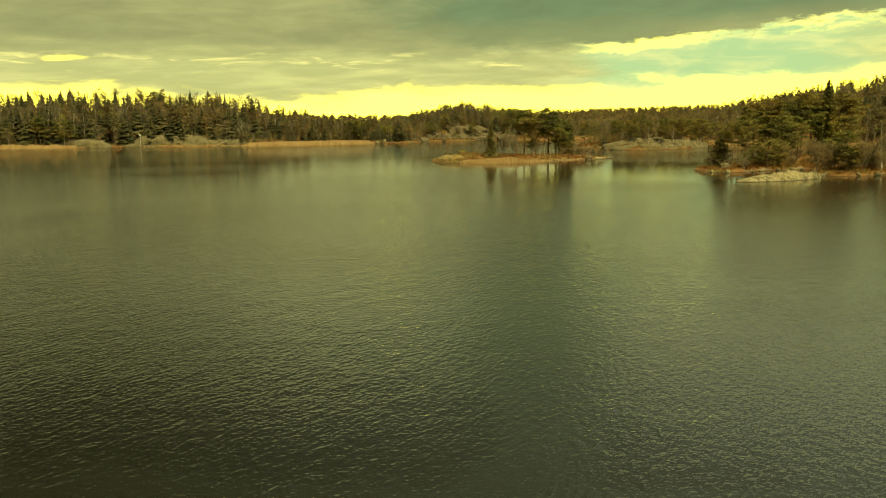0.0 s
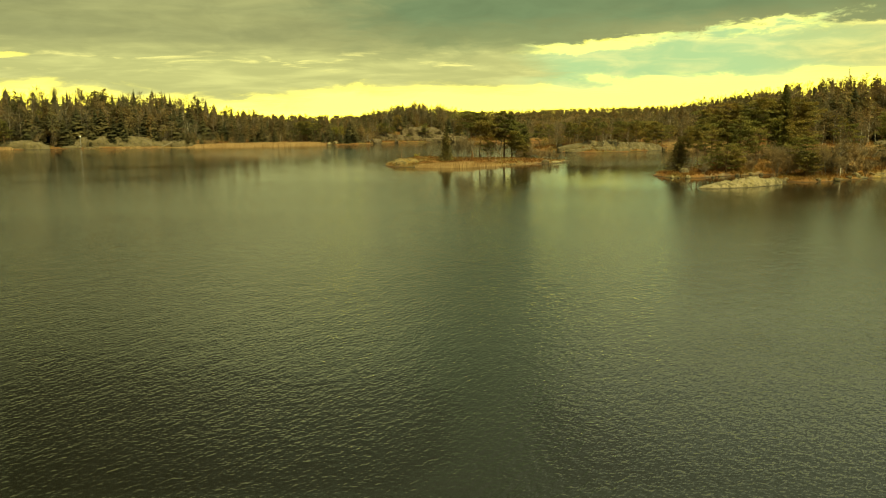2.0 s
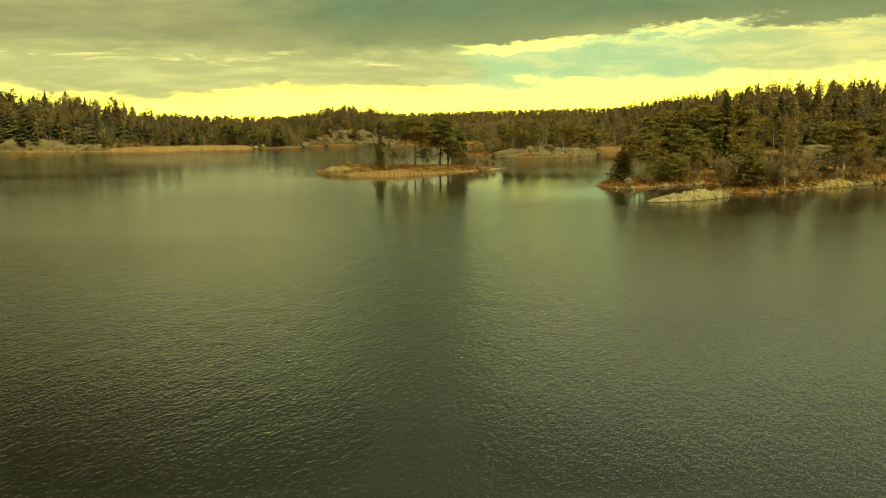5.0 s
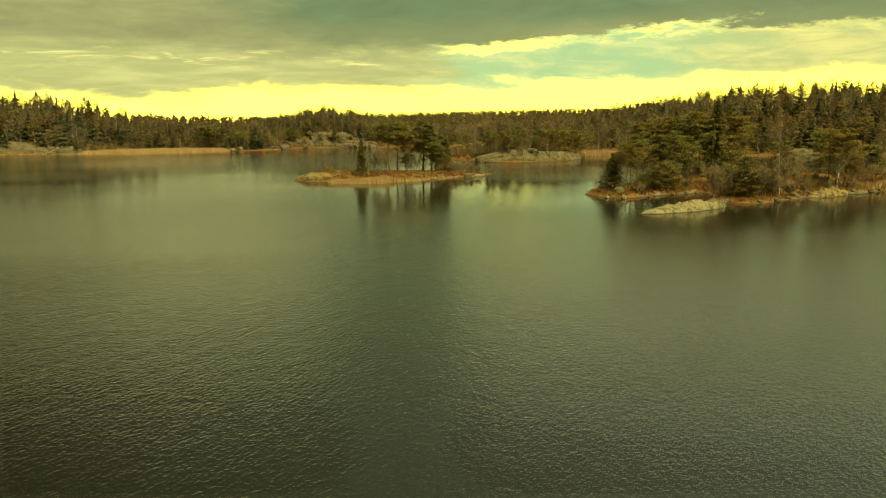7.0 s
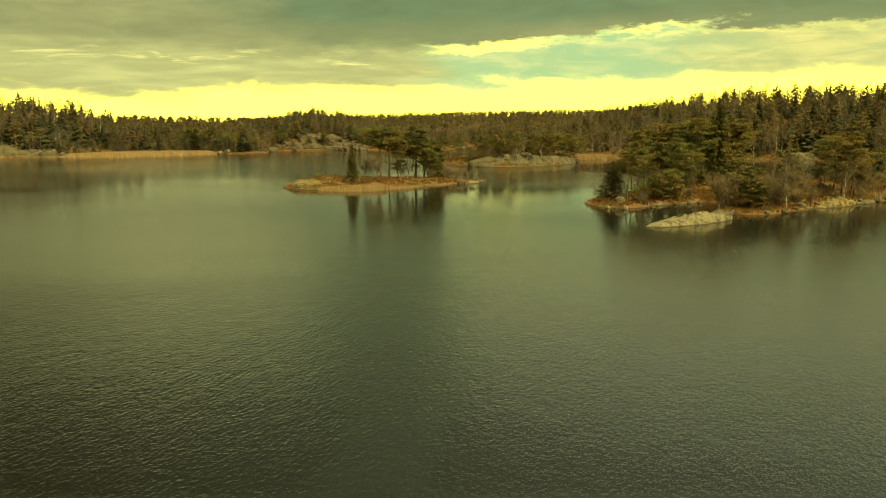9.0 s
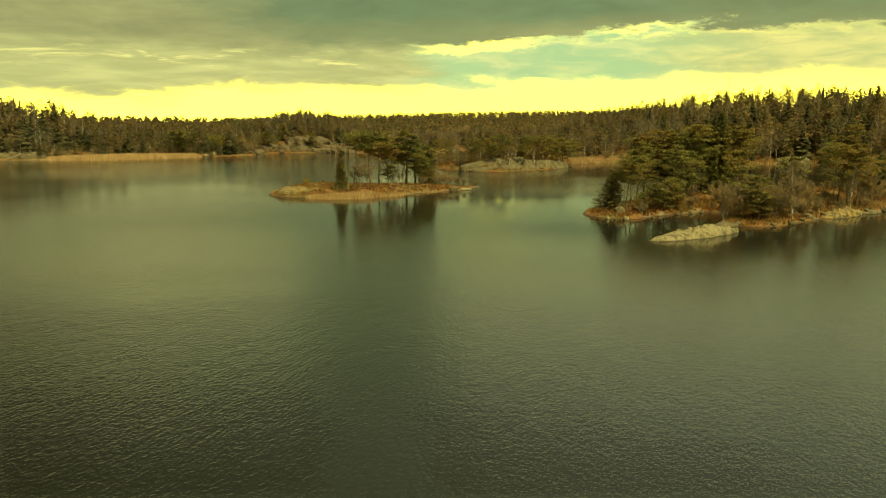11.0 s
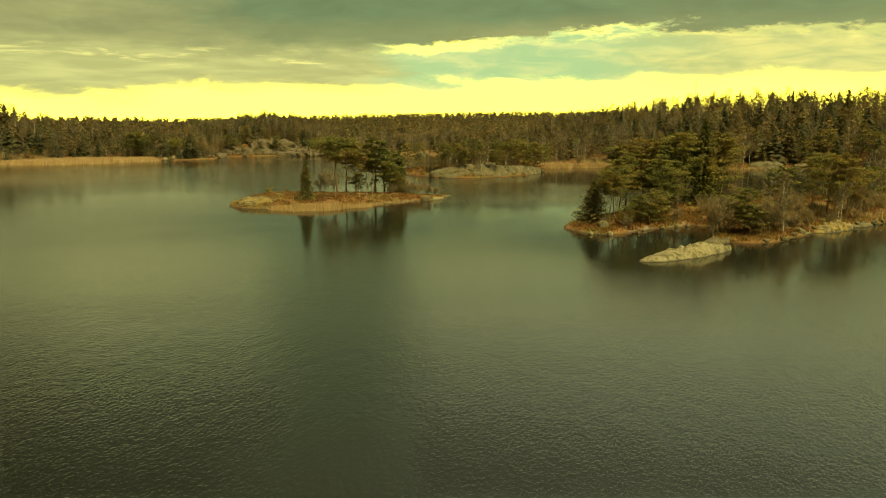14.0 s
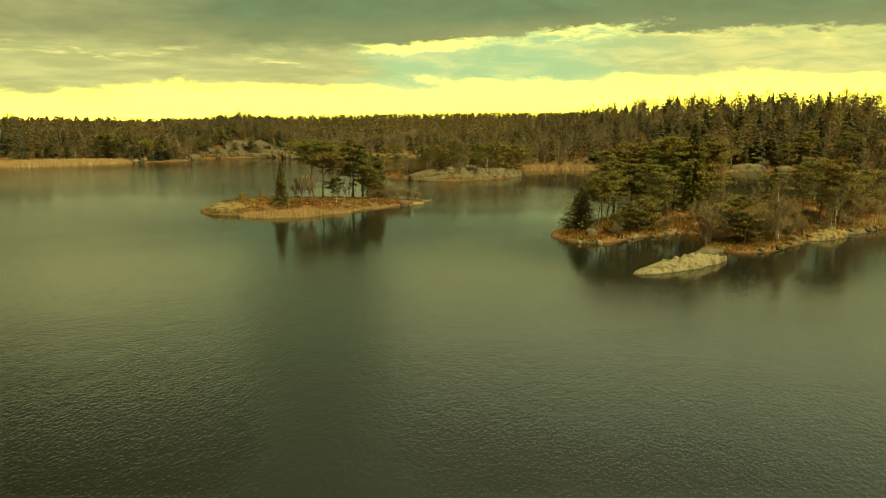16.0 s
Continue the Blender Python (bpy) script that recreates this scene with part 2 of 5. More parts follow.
def foliage(name, dark, light, warm, grain=0.22, jitter=0.48, thinness=0.30):
    """Needles or leaves: colour drifts from tree to tree and from tuft to tuft."""
    mat, nt, bs = material(name, 0.75, 0.2)
    pos = nt.position()
    geo = nt.add("ShaderNodeNewGeometry")
    big = nt.noise(pos, grain, 2.0)
    col = nt.mix(nt.step(big, 0.32, 0.68), dark, light)
    col = nt.mix(nt.m("MULTIPLY", nt.step(nt.noise(pos, 0.11, 3.0), 0.40, 0.66), 0.8), col, warm)
    rnd = nt.m("ADD", 1.0 - jitter / 2, nt.m("MULTIPLY", geo.outputs["Random Per Island"], jitter))
    if jitter < 0.3:      # in a wood the trees differ from one another more than their sprays do
        tree = nt.add("ShaderNodeTexVoronoi")
        nt.put(tree.inputs["Vector"], nt.scaled(pos, 1, 1, 0.05))
        tree.inputs["Scale"].default_value = 0.27
        shade = nt.add("ShaderNodeSeparateXYZ")
        nt.put(shade.inputs[0], tree.outputs["Color"])
        rnd = nt.m("MULTIPLY", rnd, nt.m("ADD", 0.68, nt.m("MULTIPLY", shade.outputs[0], 0.64)))
    col = nt.mix(1.0, col, nt.xyz(rnd, rnd, rnd), "MULTIPLY")
    nt.put(bs.inputs["Base Color"], col)
    thin = nt.add("ShaderNodeBsdfTranslucent")
    nt.put(thin.inputs[0], nt.mix(1.0, col, (1.25, 1.2, 0.8), "MULTIPLY"))
    both = nt.add("ShaderNodeMixShader")
    both.inputs[0].default_value = thinness
    nt.tree.links.new(bs.outputs[0], both.inputs[1])
    nt.tree.links.new(thin.outputs[0], both.inputs[2])
    o = [n for n in nt.tree.nodes if n.bl_idname == "ShaderNodeOutputMaterial"][0]
    nt.tree.links.new(both.outputs[0], o.inputs[0])
    return mat


def bark(name, a, b, scale=3.0, zscale=0.3):
    mat, nt, bs = material(name, 0.9, 0.15)
    pos = nt.scaled(nt.position(), 1, 1, zscale)
    fac = nt.noise(pos, scale, 5.0, 0.65)
    nt.put(bs.inputs["Base Color"], nt.mix(nt.step(fac, 0.35, 0.65), a, b))
    nt.put(bs.inputs["Normal"], nt.bump(fac, 0.6, 0.05))
    return mat


M_PINE = foliage("pine_needles", (0.094, 0.097, 0.037), (0.168, 0.162, 0.058), (0.235, 0.158, 0.058))
M_WOODPINE = foliage("wood_pine_needles", (0.084, 0.077, 0.042), (0.120, 0.107, 0.056), (0.190, 0.120, 0.060), 0.22, 0.16, 0.42)
M_SPRUCE = foliage("spruce_needles", (0.054, 0.056, 0.031), (0.086, 0.085, 0.045), (0.120, 0.097, 0.048), 0.22, 0.16, 0.42)
M_SHORESPRUCE = foliage("shore_spruce_needles", (0.088, 0.086, 0.038), (0.150, 0.138, 0.056), (0.20, 0.145, 0.062))
M_TWIG = foliage("bare_twigs", (0.102, 0.087, 0.064), (0.165, 0.142, 0.106), (0.205, 0.130, 0.072), 0.22, 0.2, 0.42)
M_BUSHTWIG = foliage("bush_twigs", (0.155, 0.126, 0.090), (0.265, 0.216, 0.155), (0.28, 0.188, 0.105))
M_BUD = foliage("budding_leaves", (0.16, 0.15, 0.04), (0.24, 0.22, 0.06), (0.28, 0.22, 0.06))
M_BARK = bark("pine_bark", (0.10, 0.065, 0.045), (0.25, 0.155, 0.09))
M_GREYBARK = bark("grey_bark", (0.14, 0.115, 0.09), (0.28, 0.235, 0.185))
M_BIRCH = bark("birch_bark", (0.20, 0.17, 0.13), (0.50, 0.45, 0.37), 2.2, 1.5)


def reeds_material():
    mat, nt, bs = material("dry_reed", 0.8, 0.2)
    geo = nt.add("ShaderNodeNewGeometry")
    pos = geo.outputs["Position"]
    col = nt.mix(nt.step(nt.noise(pos, 0.35, 4.0), 0.3, 0.7), (0.35, 0.222, 0.112), (0.47, 0.32, 0.175))
    rnd = nt.m("ADD", 0.7, nt.m("MULTIPLY", geo.outputs["Random Per Island"], 0.55))
    nt.put(bs.inputs["Base Color"], nt.mix(1.0, col, nt.xyz(rnd, rnd, rnd), "MULTIPLY"))
    return mat


M_REED = reeds_material()


def rock_material(name, base, lichen, pale, lichen_amount=0.5):
    mat, nt, bs = material(name, 0.88, 0.25)
    pos = nt.position()
    fine = nt.noise(pos, 3.5, 8.0, 0.7)
    big = nt.noise(pos, 0.35, 4.0, 0.6, 0.5)
    mid = nt.noise(pos, 1.3, 5.0, 0.6)
    col = nt.mix(nt.step(fine, 0.3, 0.7), base, tuple(1.45 * c for c in base))
    col = nt.mix(nt.m("MULTIPLY", nt.step(mid, 0.46, 0.62), lichen_amount), col, lichen)
    col = nt.mix(nt.m("MULTIPLY", nt.step(big, 0.52, 0.7), 0.8), col, pale)
    moss = nt.noise(pos, 0.7, 5.0, 0.65, 0.8)
    col = nt.mix(nt.m("MULTIPLY", nt.step(moss, 0.5, 0.6), lichen_amount), col, (0.055, 0.047, 0.02))
    crack = nt.add("ShaderNodeTexVoronoi")
    crack.feature = "DISTANCE_TO_EDGE"
    nt.put(crack.inputs["Vector"], nt.scaled(pos, 1, 1, 1.6))
    crack.inputs["Scale"].default_value = 0.55
    line = nt.step(crack.outputs["Distance"], 0.0, 0.035)
    col = nt.mix(nt.m("MULTIPLY", nt.m("MULTIPLY", nt.m("SUBTRACT", 1.0, line), nt.step(big, 0.4, 0.6)), 0.6), col, (0.05, 0.045, 0.035))
    # dark wet strip that the water leaves
    sepz = nt.add("ShaderNodeSeparateXYZ")
    nt.put(sepz.inputs[0], pos)
    wet = nt.m("SUBTRACT", 1.0, nt.step(nt.m("ADD", sepz.outputs[2], nt.m("MULTIPLY", mid, 0.12)), 0.08, 0.26))
    col = nt.mix(nt.m("MULTIPLY", wet, 0.75), col, (0.035, 0.03, 0.022))
    nt.put(bs.inputs["Base Color"], col)
    height = nt.m("ADD", nt.m("MULTIPLY", line, 0.6), nt.m("ADD", fine, nt.m("MULTIPLY", mid, 1.5)))
    nt.put(bs.inputs["Normal"], nt.bump(height, 0.7, 0.12))
    return mat


M_ROCK = rock_material("granite", (0.090, 0.074, 0.047), (0.125, 0.100, 0.045), (0.175, 0.146, 0.098), 0.75)
M_PALEROCK = rock_material("pale_granite", (0.170, 0.142, 0.088), (0.185, 0.152, 0.072), (0.29, 0.248, 0.165), 0.72)
M_CLIFF = rock_material("cliff_granite", (0.088, 0.066, 0.046), (0.09, 0.075, 0.035), (0.155, 0.117, 0.082), 0.8)
M_MOSSROCK = rock_material("mossy_granite", (0.15, 0.105, 0.05), (0.235, 0.165, 0.052), (0.24, 0.19, 0.105), 0.9)


def ground_material():
    mat, nt, bs = material("heath_and_grass", 0.95, 0.1)
    pos = nt.position()
    n1, n2, n3 = nt.noise(pos, 0.12, 4.0), nt.noise(pos, 0.55, 5.0, 0.6), nt.noise(pos, 3.2, 6.0, 0.7)
    col = nt.mix(nt.step(n2, 0.35, 0.65), (0.095, 0.044, 0.019), (0.19, 0.098, 0.042))
    col = nt.mix(nt.step(n1, 0.45, 0.62), col, (0.11, 0.085, 0.035))
    col = nt.mix(nt.m("MULTIPLY", nt.step(n3, 0.45, 0.75), 0.5), col, (0.24, 0.155, 0.075))
    nrm = nt.add("ShaderNodeNewGeometry")
    sepn = nt.add("ShaderNodeSeparateXYZ")
    nt.put(sepn.inputs[0], nrm.outputs["True Normal"])
    steep = nt.m("SUBTRACT", 1.0, nt.step(nt.m("ADD", sepn.outputs[2], nt.m("MULTIPLY", n2, 0.12)), 0.86, 0.97))
    col = nt.mix(nt.m("MULTIPLY", steep, 0.8), col, (0.20, 0.175, 0.13))
    sepz = nt.add("ShaderNodeSeparateXYZ")
    nt.put(sepz.inputs[0], pos)
    wet = nt.m("SUBTRACT", 1.0, nt.step(nt.m("ADD", sepz.outputs[2], nt.m("MULTIPLY", n2, 0.15)), 0.10, 0.26))
    col = nt.mix(nt.m("MULTIPLY", wet, 0.8), col, (0.035, 0.027, 0.018))
    nt.put(bs.inputs["Base Color"], col)
    nt.put(bs.inputs["Normal"], nt.bump(nt.m("ADD", n3, n2), 0.8, 0.2))
    return mat


M_GROUND = ground_material()


def water_material():
    """Wind ripples as true slopes of a height field, so that they tell far off as well as near."""
    mat, nt, bs = material("lake_water", 0.03, 0.5)
    bs.inputs["IOR"].default_value = 1.333
    bs.inputs["Base Color"].default_value = (0.011, 0.012, 0.009, 1)
    pos = nt.position()

    def height(p):
        turned = nt.add("ShaderNodeMapping")
        nt.put(turned.inputs["Vector"], p)
        turned.inputs["Rotation"].default_value = (0, 0, radians(-62))
        crests = nt.scaled(turned.outputs[0], 0.55, 1.0, 1.0)
        w1 = nt.noise(crests, 4.0, 1.5, 0.5, 0.35)
        w2 = nt.noise(nt.scaled(p, 0.8, 1.0, 1.0), 8.0, 1.0, 0.5, 0.2)
        w3 = nt.noise(crests, 0.8, 1.0, 0.5, 0.4)
        return nt.m("ADD", nt.m("MULTIPLY", w1, 0.036), nt.m("ADD", nt.m("MULTIPLY", w2, 0.014), nt.m("MULTIPLY", w3, 0.030)))

    def moved(dx, dy):
        node = nt.add("ShaderNodeVectorMath", operation="ADD")
        nt.put(node.inputs[0], pos)
        node.inputs[1].default_value = (dx, dy, 0)
        return node.outputs[0]

    step = 0.03
    h0, hx, hy = height(pos), height(moved(step, 0)), height(moved(0, step))
    sepw = nt.add("ShaderNodeSeparateXYZ")
    nt.put(sepw.inputs[0], pos)
    gust = nt.noise(nt.scaled(pos, 0.6, 1.0, 1), 0.022, 3.0, 0.55, 0.6)
    amp = nt.m("ADD", 0.72, nt.m("MULTIPLY", nt.step(gust, 0.35, 0.65), 0.5))
    still = nt.m("ADD", 0.30, nt.m("MULTIPLY", nt.step(sepw.outputs[0], -110.0, -35.0), 0.46))     # the wind dies towards the far shores, less so in the west
    amp = nt.m("MULTIPLY", amp, nt.m("SUBTRACT", 1.0, nt.m("MULTIPLY", nt.step(sepw.outputs[1], 60.0, 180.0), still)))
    breeze = None                                           # breaths of wind behind the islet and before the headland
    for cx, cy, r0 in ((58.0, 228.0, 34.0), (0.0, 315.0, 78.0)):
        bx, by = nt.m("DIVIDE", nt.m("SUBTRACT", sepw.outputs[0], cx), r0), nt.m("DIVIDE", nt.m("SUBTRACT", sepw.outputs[1], cy), r0)
        one = nt.m("SUBTRACT", 1.0, nt.step(nt.m("ADD", nt.m("MULTIPLY", bx, bx), nt.m("MULTIPLY", by, by)), 0.3, 1.4))
        breeze = one if breeze is None else nt.m("MAXIMUM", breeze, one)
    amp = nt.m("MULTIPLY", amp, nt.m("ADD", 1.0, nt.m("MULTIPLY", breeze, 2.2)))
    lee = None                                              # stiller water under the islet and the point
    for cx, cy, rx, ry, calm in ((21, 186, 26, 26, 0.25), (66, 140, 36, 24, 0.42), (108, 148, 40, 20, 0.5)):
        dx = nt.m("DIVIDE", nt.m("SUBTRACT", sepw.outputs[0], cx), rx)
        dy = nt.m("DIVIDE", nt.m("SUBTRACT", sepw.outputs[1], cy), ry)
        r = nt.m("ADD", nt.m("MULTIPLY", dx, dx), nt.m("MULTIPLY", dy, dy))
        one = nt.m("MULTIPLY", nt.m("SUBTRACT", 1.0, nt.step(r, 0.1, 1.5)), calm)
        lee = one if lee is None else nt.m("MAXIMUM", lee, one)
    amp = nt.m("MULTIPLY", amp, nt.m("SUBTRACT", 1.0, lee))
    k = nt.m("MULTIPLY", amp, 1.0 / step)
    nx = nt.m("MULTIPLY", nt.m("SUBTRACT", h0, hx), k)
    ny = nt.m("MULTIPLY", nt.m("SUBTRACT", h0, hy), k)
    unit = nt.add("ShaderNodeVectorMath", operation="NORMALIZE")
    nt.put(unit.inputs[0], nt.xyz(nx, ny, 1.0))
    nt.put(bs.inputs["Normal"], unit.outputs[0])
    return mat


M_WATER = water_material()

# ---------------------------------------------------------------- mesh helpers


class Geo:
    """Gathers vertices and faces with numpy and makes one mesh of them."""

    def __init__(self):
        self.v, self.f, self.mi, self.n = [], [], [], 0

    def add(self, v, f, mi=0):
        v, f = np.asarray(v, dtype=float).reshape(-1, 3), np.asarray(f, dtype=int)
        if not len(f):
            return self
        if f.shape[1] == 3:
            f = np.hstack([f, -np.ones((len(f), 1), int) - self.n])
        self.v.append(v)
        self.f.append(f + self.n)
        self.mi.append(np.full(len(f), mi))
        self.n += len(v)
        return self

    def arrays(self):
        return np.vstack(self.v), np.vstack(self.f), np.concatenate(self.mi)

    def mesh(self, name, mats, smooth=False):
        v, f, mi = self.arrays()
        return mesh_of(name, v, f, mi, mats, smooth)


def mesh_of(name, v, f, mi, mats, smooth=False):
    """f: rows of four corners, the last one negative for a triangle."""
    tri = f[:, 3] < 0
    count = np.where(tri, 3, 4)
    start = np.concatenate([[0], np.cumsum(count)[:-1]])
    flat = f.ravel()
    flat = flat[flat >= 0]
    me = bpy.data.meshes.new(name)
    me.vertices.add(len(v))
    me.vertices.foreach_set("co", v.ravel())
    me.loops.add(len(flat))
    me.loops.foreach_set("vertex_index", flat)
    me.polygons.add(len(f))
    me.polygons.foreach_set("loop_start", start)
    me.polygons.foreach_set("material_index", mi)
    me.polygons.foreach_set("use_smooth", np.full(len(f), smooth))
    for mat in mats:
        me.materials.append(mat)
    me.update(calc_edges=True)
    me.validate()
    return me


def part(name, me, parent=None, label=""):
    """Links a mesh as one object, under a thing or a part where one is given."""
    ob = new(name, me)
    if parent is not None:
        ob.parent = parent
    return tagged(ob, label)


def tube(geo, path, radii, sides=5, mi=0):
    """A tapered tube along a path; closed to a point at its end."""
    p = np.asarray(path, float)
    d = np.gradient(p, axis=0)
    d /= np.linalg.norm(d, axis=1)[:, None] + 1e-9
    ref = np.array([0.31, 0.93, 0.17]) if abs(d[0][2]) > 0.7 else np.array([0.0, 0.0, 1.0])
    u = np.cross(d, ref)
    u /= np.linalg.norm(u, axis=1)[:, None] + 1e-9
    w = np.cross(d, u)
    a = np.linspace(0, 2 * np.pi, sides, endpoint=False)
    r = np.asarray(radii, float)[:, None, None]
    ring = p[:, None] + r * (np.cos(a)[None, :, None] * u[:, None] + np.sin(a)[None, :, None] * w[:, None])
    k = len(p)
    idx = np.arange(k * sides).reshape(k, sides)
    nx = np.roll(idx, -1, axis=1)
    f = np.stack([idx[:-1], nx[:-1], nx[1:], idx[1:]], -1).reshape(-1, 4)
    geo.add(ring.reshape(-1, 3), f, mi)


def needles(geo, centres, size, rng, flat=0.4, mi=0):
    """Needle sprays: one slim triangle each, turned at random but lying rather level."""
    c = np.asarray(centres, float)
    n = len(c)
    nrm = rng.normal(size=(n, 3))
    nrm[:, 2] = np.abs(nrm[:, 2]) + flat * 2.0
    nrm /= np.linalg.norm(nrm, axis=1)[:, None]
    t = np.cross(nrm, rng.normal(size=(n, 3)))
    t /= np.linalg.norm(t, axis=1)[:, None] + 1e-9
    b = np.cross(nrm, t)
    s = (size * rng.uniform(0.6, 1.4, n))[:, None]
    v = np.stack([c - t * s, c + t * s * 0.7 - b * s * 0.55, c + t * s * 0.5 + b * s * 0.6], 1)
    geo.add(v.reshape(-1, 3), np.arange(n * 3).reshape(n, 3), mi)


def leaves(geo, centres, size, rng, flat=0.5, mi=0, aspect=1.0):
    """Small tufts: one bent quad each, turned at random. flat: how far they lie level."""
    c = np.asarray(centres, float)
    n = len(c)
    if not n:
        return
    nrm = rng.normal(size=(n, 3))
    nrm[:, 2] = np.abs(nrm[:, 2]) + flat * 2.0
    nrm /= np.linalg.norm(nrm, axis=1)[:, None]
    t = np.cross(nrm, rng.normal(size=(n, 3)))
    t /= np.linalg.norm(t, axis=1)[:, None] + 1e-9
    b = np.cross(nrm, t)
    s = (size * rng.uniform(0.6, 1.4, n))[:, None]
    v = np.stack([c - t * s, c - b * s * 0.5 * aspect + nrm * s * 0.15, c + t * s, c + b * s * 0.5 * aspect + nrm * s * 0.15], 1)
    geo.add(v.reshape(-1, 3), np.arange(n * 4).reshape(n, 4), mi)


# ---------------------------------------------------------------- trees


def pine(seed, h, start=0.42, spread=0.20, limbs=32, tufts=18, size=0.34, sides=7, lean=0.03, flat=0.4):
    """A Scots pine: bare trunk below, cloud-like plates of needles above. Returns trunk and crown."""
    rng = np.random.default_rng(seed)
    wood, green = Geo(), Geo()
    k = 9 if sides > 4 else 3
    z = np.linspace(0, 1, k)
    bend = np.cumsum(rng.normal(0, lean * h * 0.35, (k, 2)), axis=0)
    bend -= bend[0]
    trunk = np.column_stack([bend, z * h * 0.97 - 0.4 * (z == 0)])
    r0 = (0.014 if sides > 4 else 0.009) * h + 0.03
    tube(wood, trunk, r0 * (1 - 0.86 * z) * (1 + 0.5 * (z == 0)), sides)
    for i in range(limbs):
        u = start + (0.985 - start) * (1 - (1 - (i + rng.uniform(0, 0.8)) / limbs) ** 1.3)
        base = np.array([np.interp(u, z, trunk[:, j]) for j in range(3)])
        s = (u - start) / (1 - start)
        length = spread * h * (0.30 + 1.1 * math.sin(math.pi * min(1, 0.26 + 0.70 * s)) ** 0.9) * rng.uniform(0.65, 1.2) * (1.0 if s < 0.9 else 0.6)
        a = i * 2.399 + rng.normal(0, 0.4)
        rise = rng.uniform(-0.05, 0.3) + 0.3 * s
        tip = base + length * np.array([math.cos(a), math.sin(a), rise])
        mid = (base + tip) / 2 + np.array([0, 0, -0.08 * length])
        if sides > 3:
            tube(wood, [base, mid, tip], [r0 * 0.32 * (1.15 - u), r0 * 0.2 * (1.15 - u), 0.012], 4)
        out = np.array([math.cos(a), math.sin(a), 0])
        across = np.array([-math.sin(a), math.cos(a), 0])
        for w, off in ((0.5, 0.0), (0.78, 0.24), (0.8, -0.24), (1.0, 0.0), (1.02, 0.3 * rng.choice((-1, 1)))):
            if rng.random() < 0.22:
                continue
            c = base + (tip - base) * w + across * off * length + rng.normal(0, 0.05 * length, 3)
            n = max(2, int(tufts * 0.8 * rng.uniform(0.6, 1.4)))
            q = rng.normal(size=(n, 3))
            q /= np.linalg.norm(q, axis=1)[:, None]
            r = length * rng.uniform(0.22, 0.38)
            q *= rng.uniform(0.2, 1.0, (n, 1)) ** 0.5 * np.array([1, 1, 0.30]) * r
            needles(green, c + q + np.array([0, 0, 0.06 * length]), size, rng, flat)
    return wood, green


def spruce(seed, h, width=0.19, whorls=20, per=7, along=5, size=0.34, sides=6):
    """A Norway spruce: a cone of drooping boughs down to the ground."""
    rng = np.random.default_rng(seed)
    wood, green = Geo(), Geo()
    z = np.linspace(0, 1, 6)
    tube(wood, np.column_stack([rng.normal(0, 0.02, (6, 2)), z * h - 0.3 * (z == 0)]), (0.013 * h + 0.02) * (1 - 0.95 * z), sides)
    for i in range(whorls):
        u = 0.05 + 0.93 * (i + 0.5) / whorls
        rad = width * h * (1 - u) ** 0.85 * rng.uniform(0.75, 1.2) + 0.12
        for j in range(per if u < 0.8 else max(3, per - 3)):
            a = j * 2 * math.pi / per + i * 0.8 + rng.normal(0, 0.25)
            L = rad * rng.uniform(0.65, 1.2)
            w = (np.arange(along) + rng.uniform(0.3, 1.0)) / along
            c = np.column_stack([math.cos(a) * L * w, math.sin(a) * L * w, u * h - 0.42 * L * w + 0.22 * L * w ** 2.5 + rng.normal(0, 0.03 * h / 8, along)])
            if sides > 4 and L > 0.5:
                tube(wood, [(0, 0, u * h), c[-1]], [0.03, 0.008], 3)
            leaves(green, c, size * (0.55 + 0.5 * rad / (width * h)), rng, 0.35, 0, 1.3)
            leaves(green, c - np.array([0, 0, 0.12 * L]), size * 0.6, rng, 0.0, 0, 0.9)
    leaves(green, np.column_stack([rng.normal(0, 0.05, (6, 2)), h * rng.uniform(0.94, 1.02, 6)]), size * 0.4, rng, 0.0)
    return wood, green


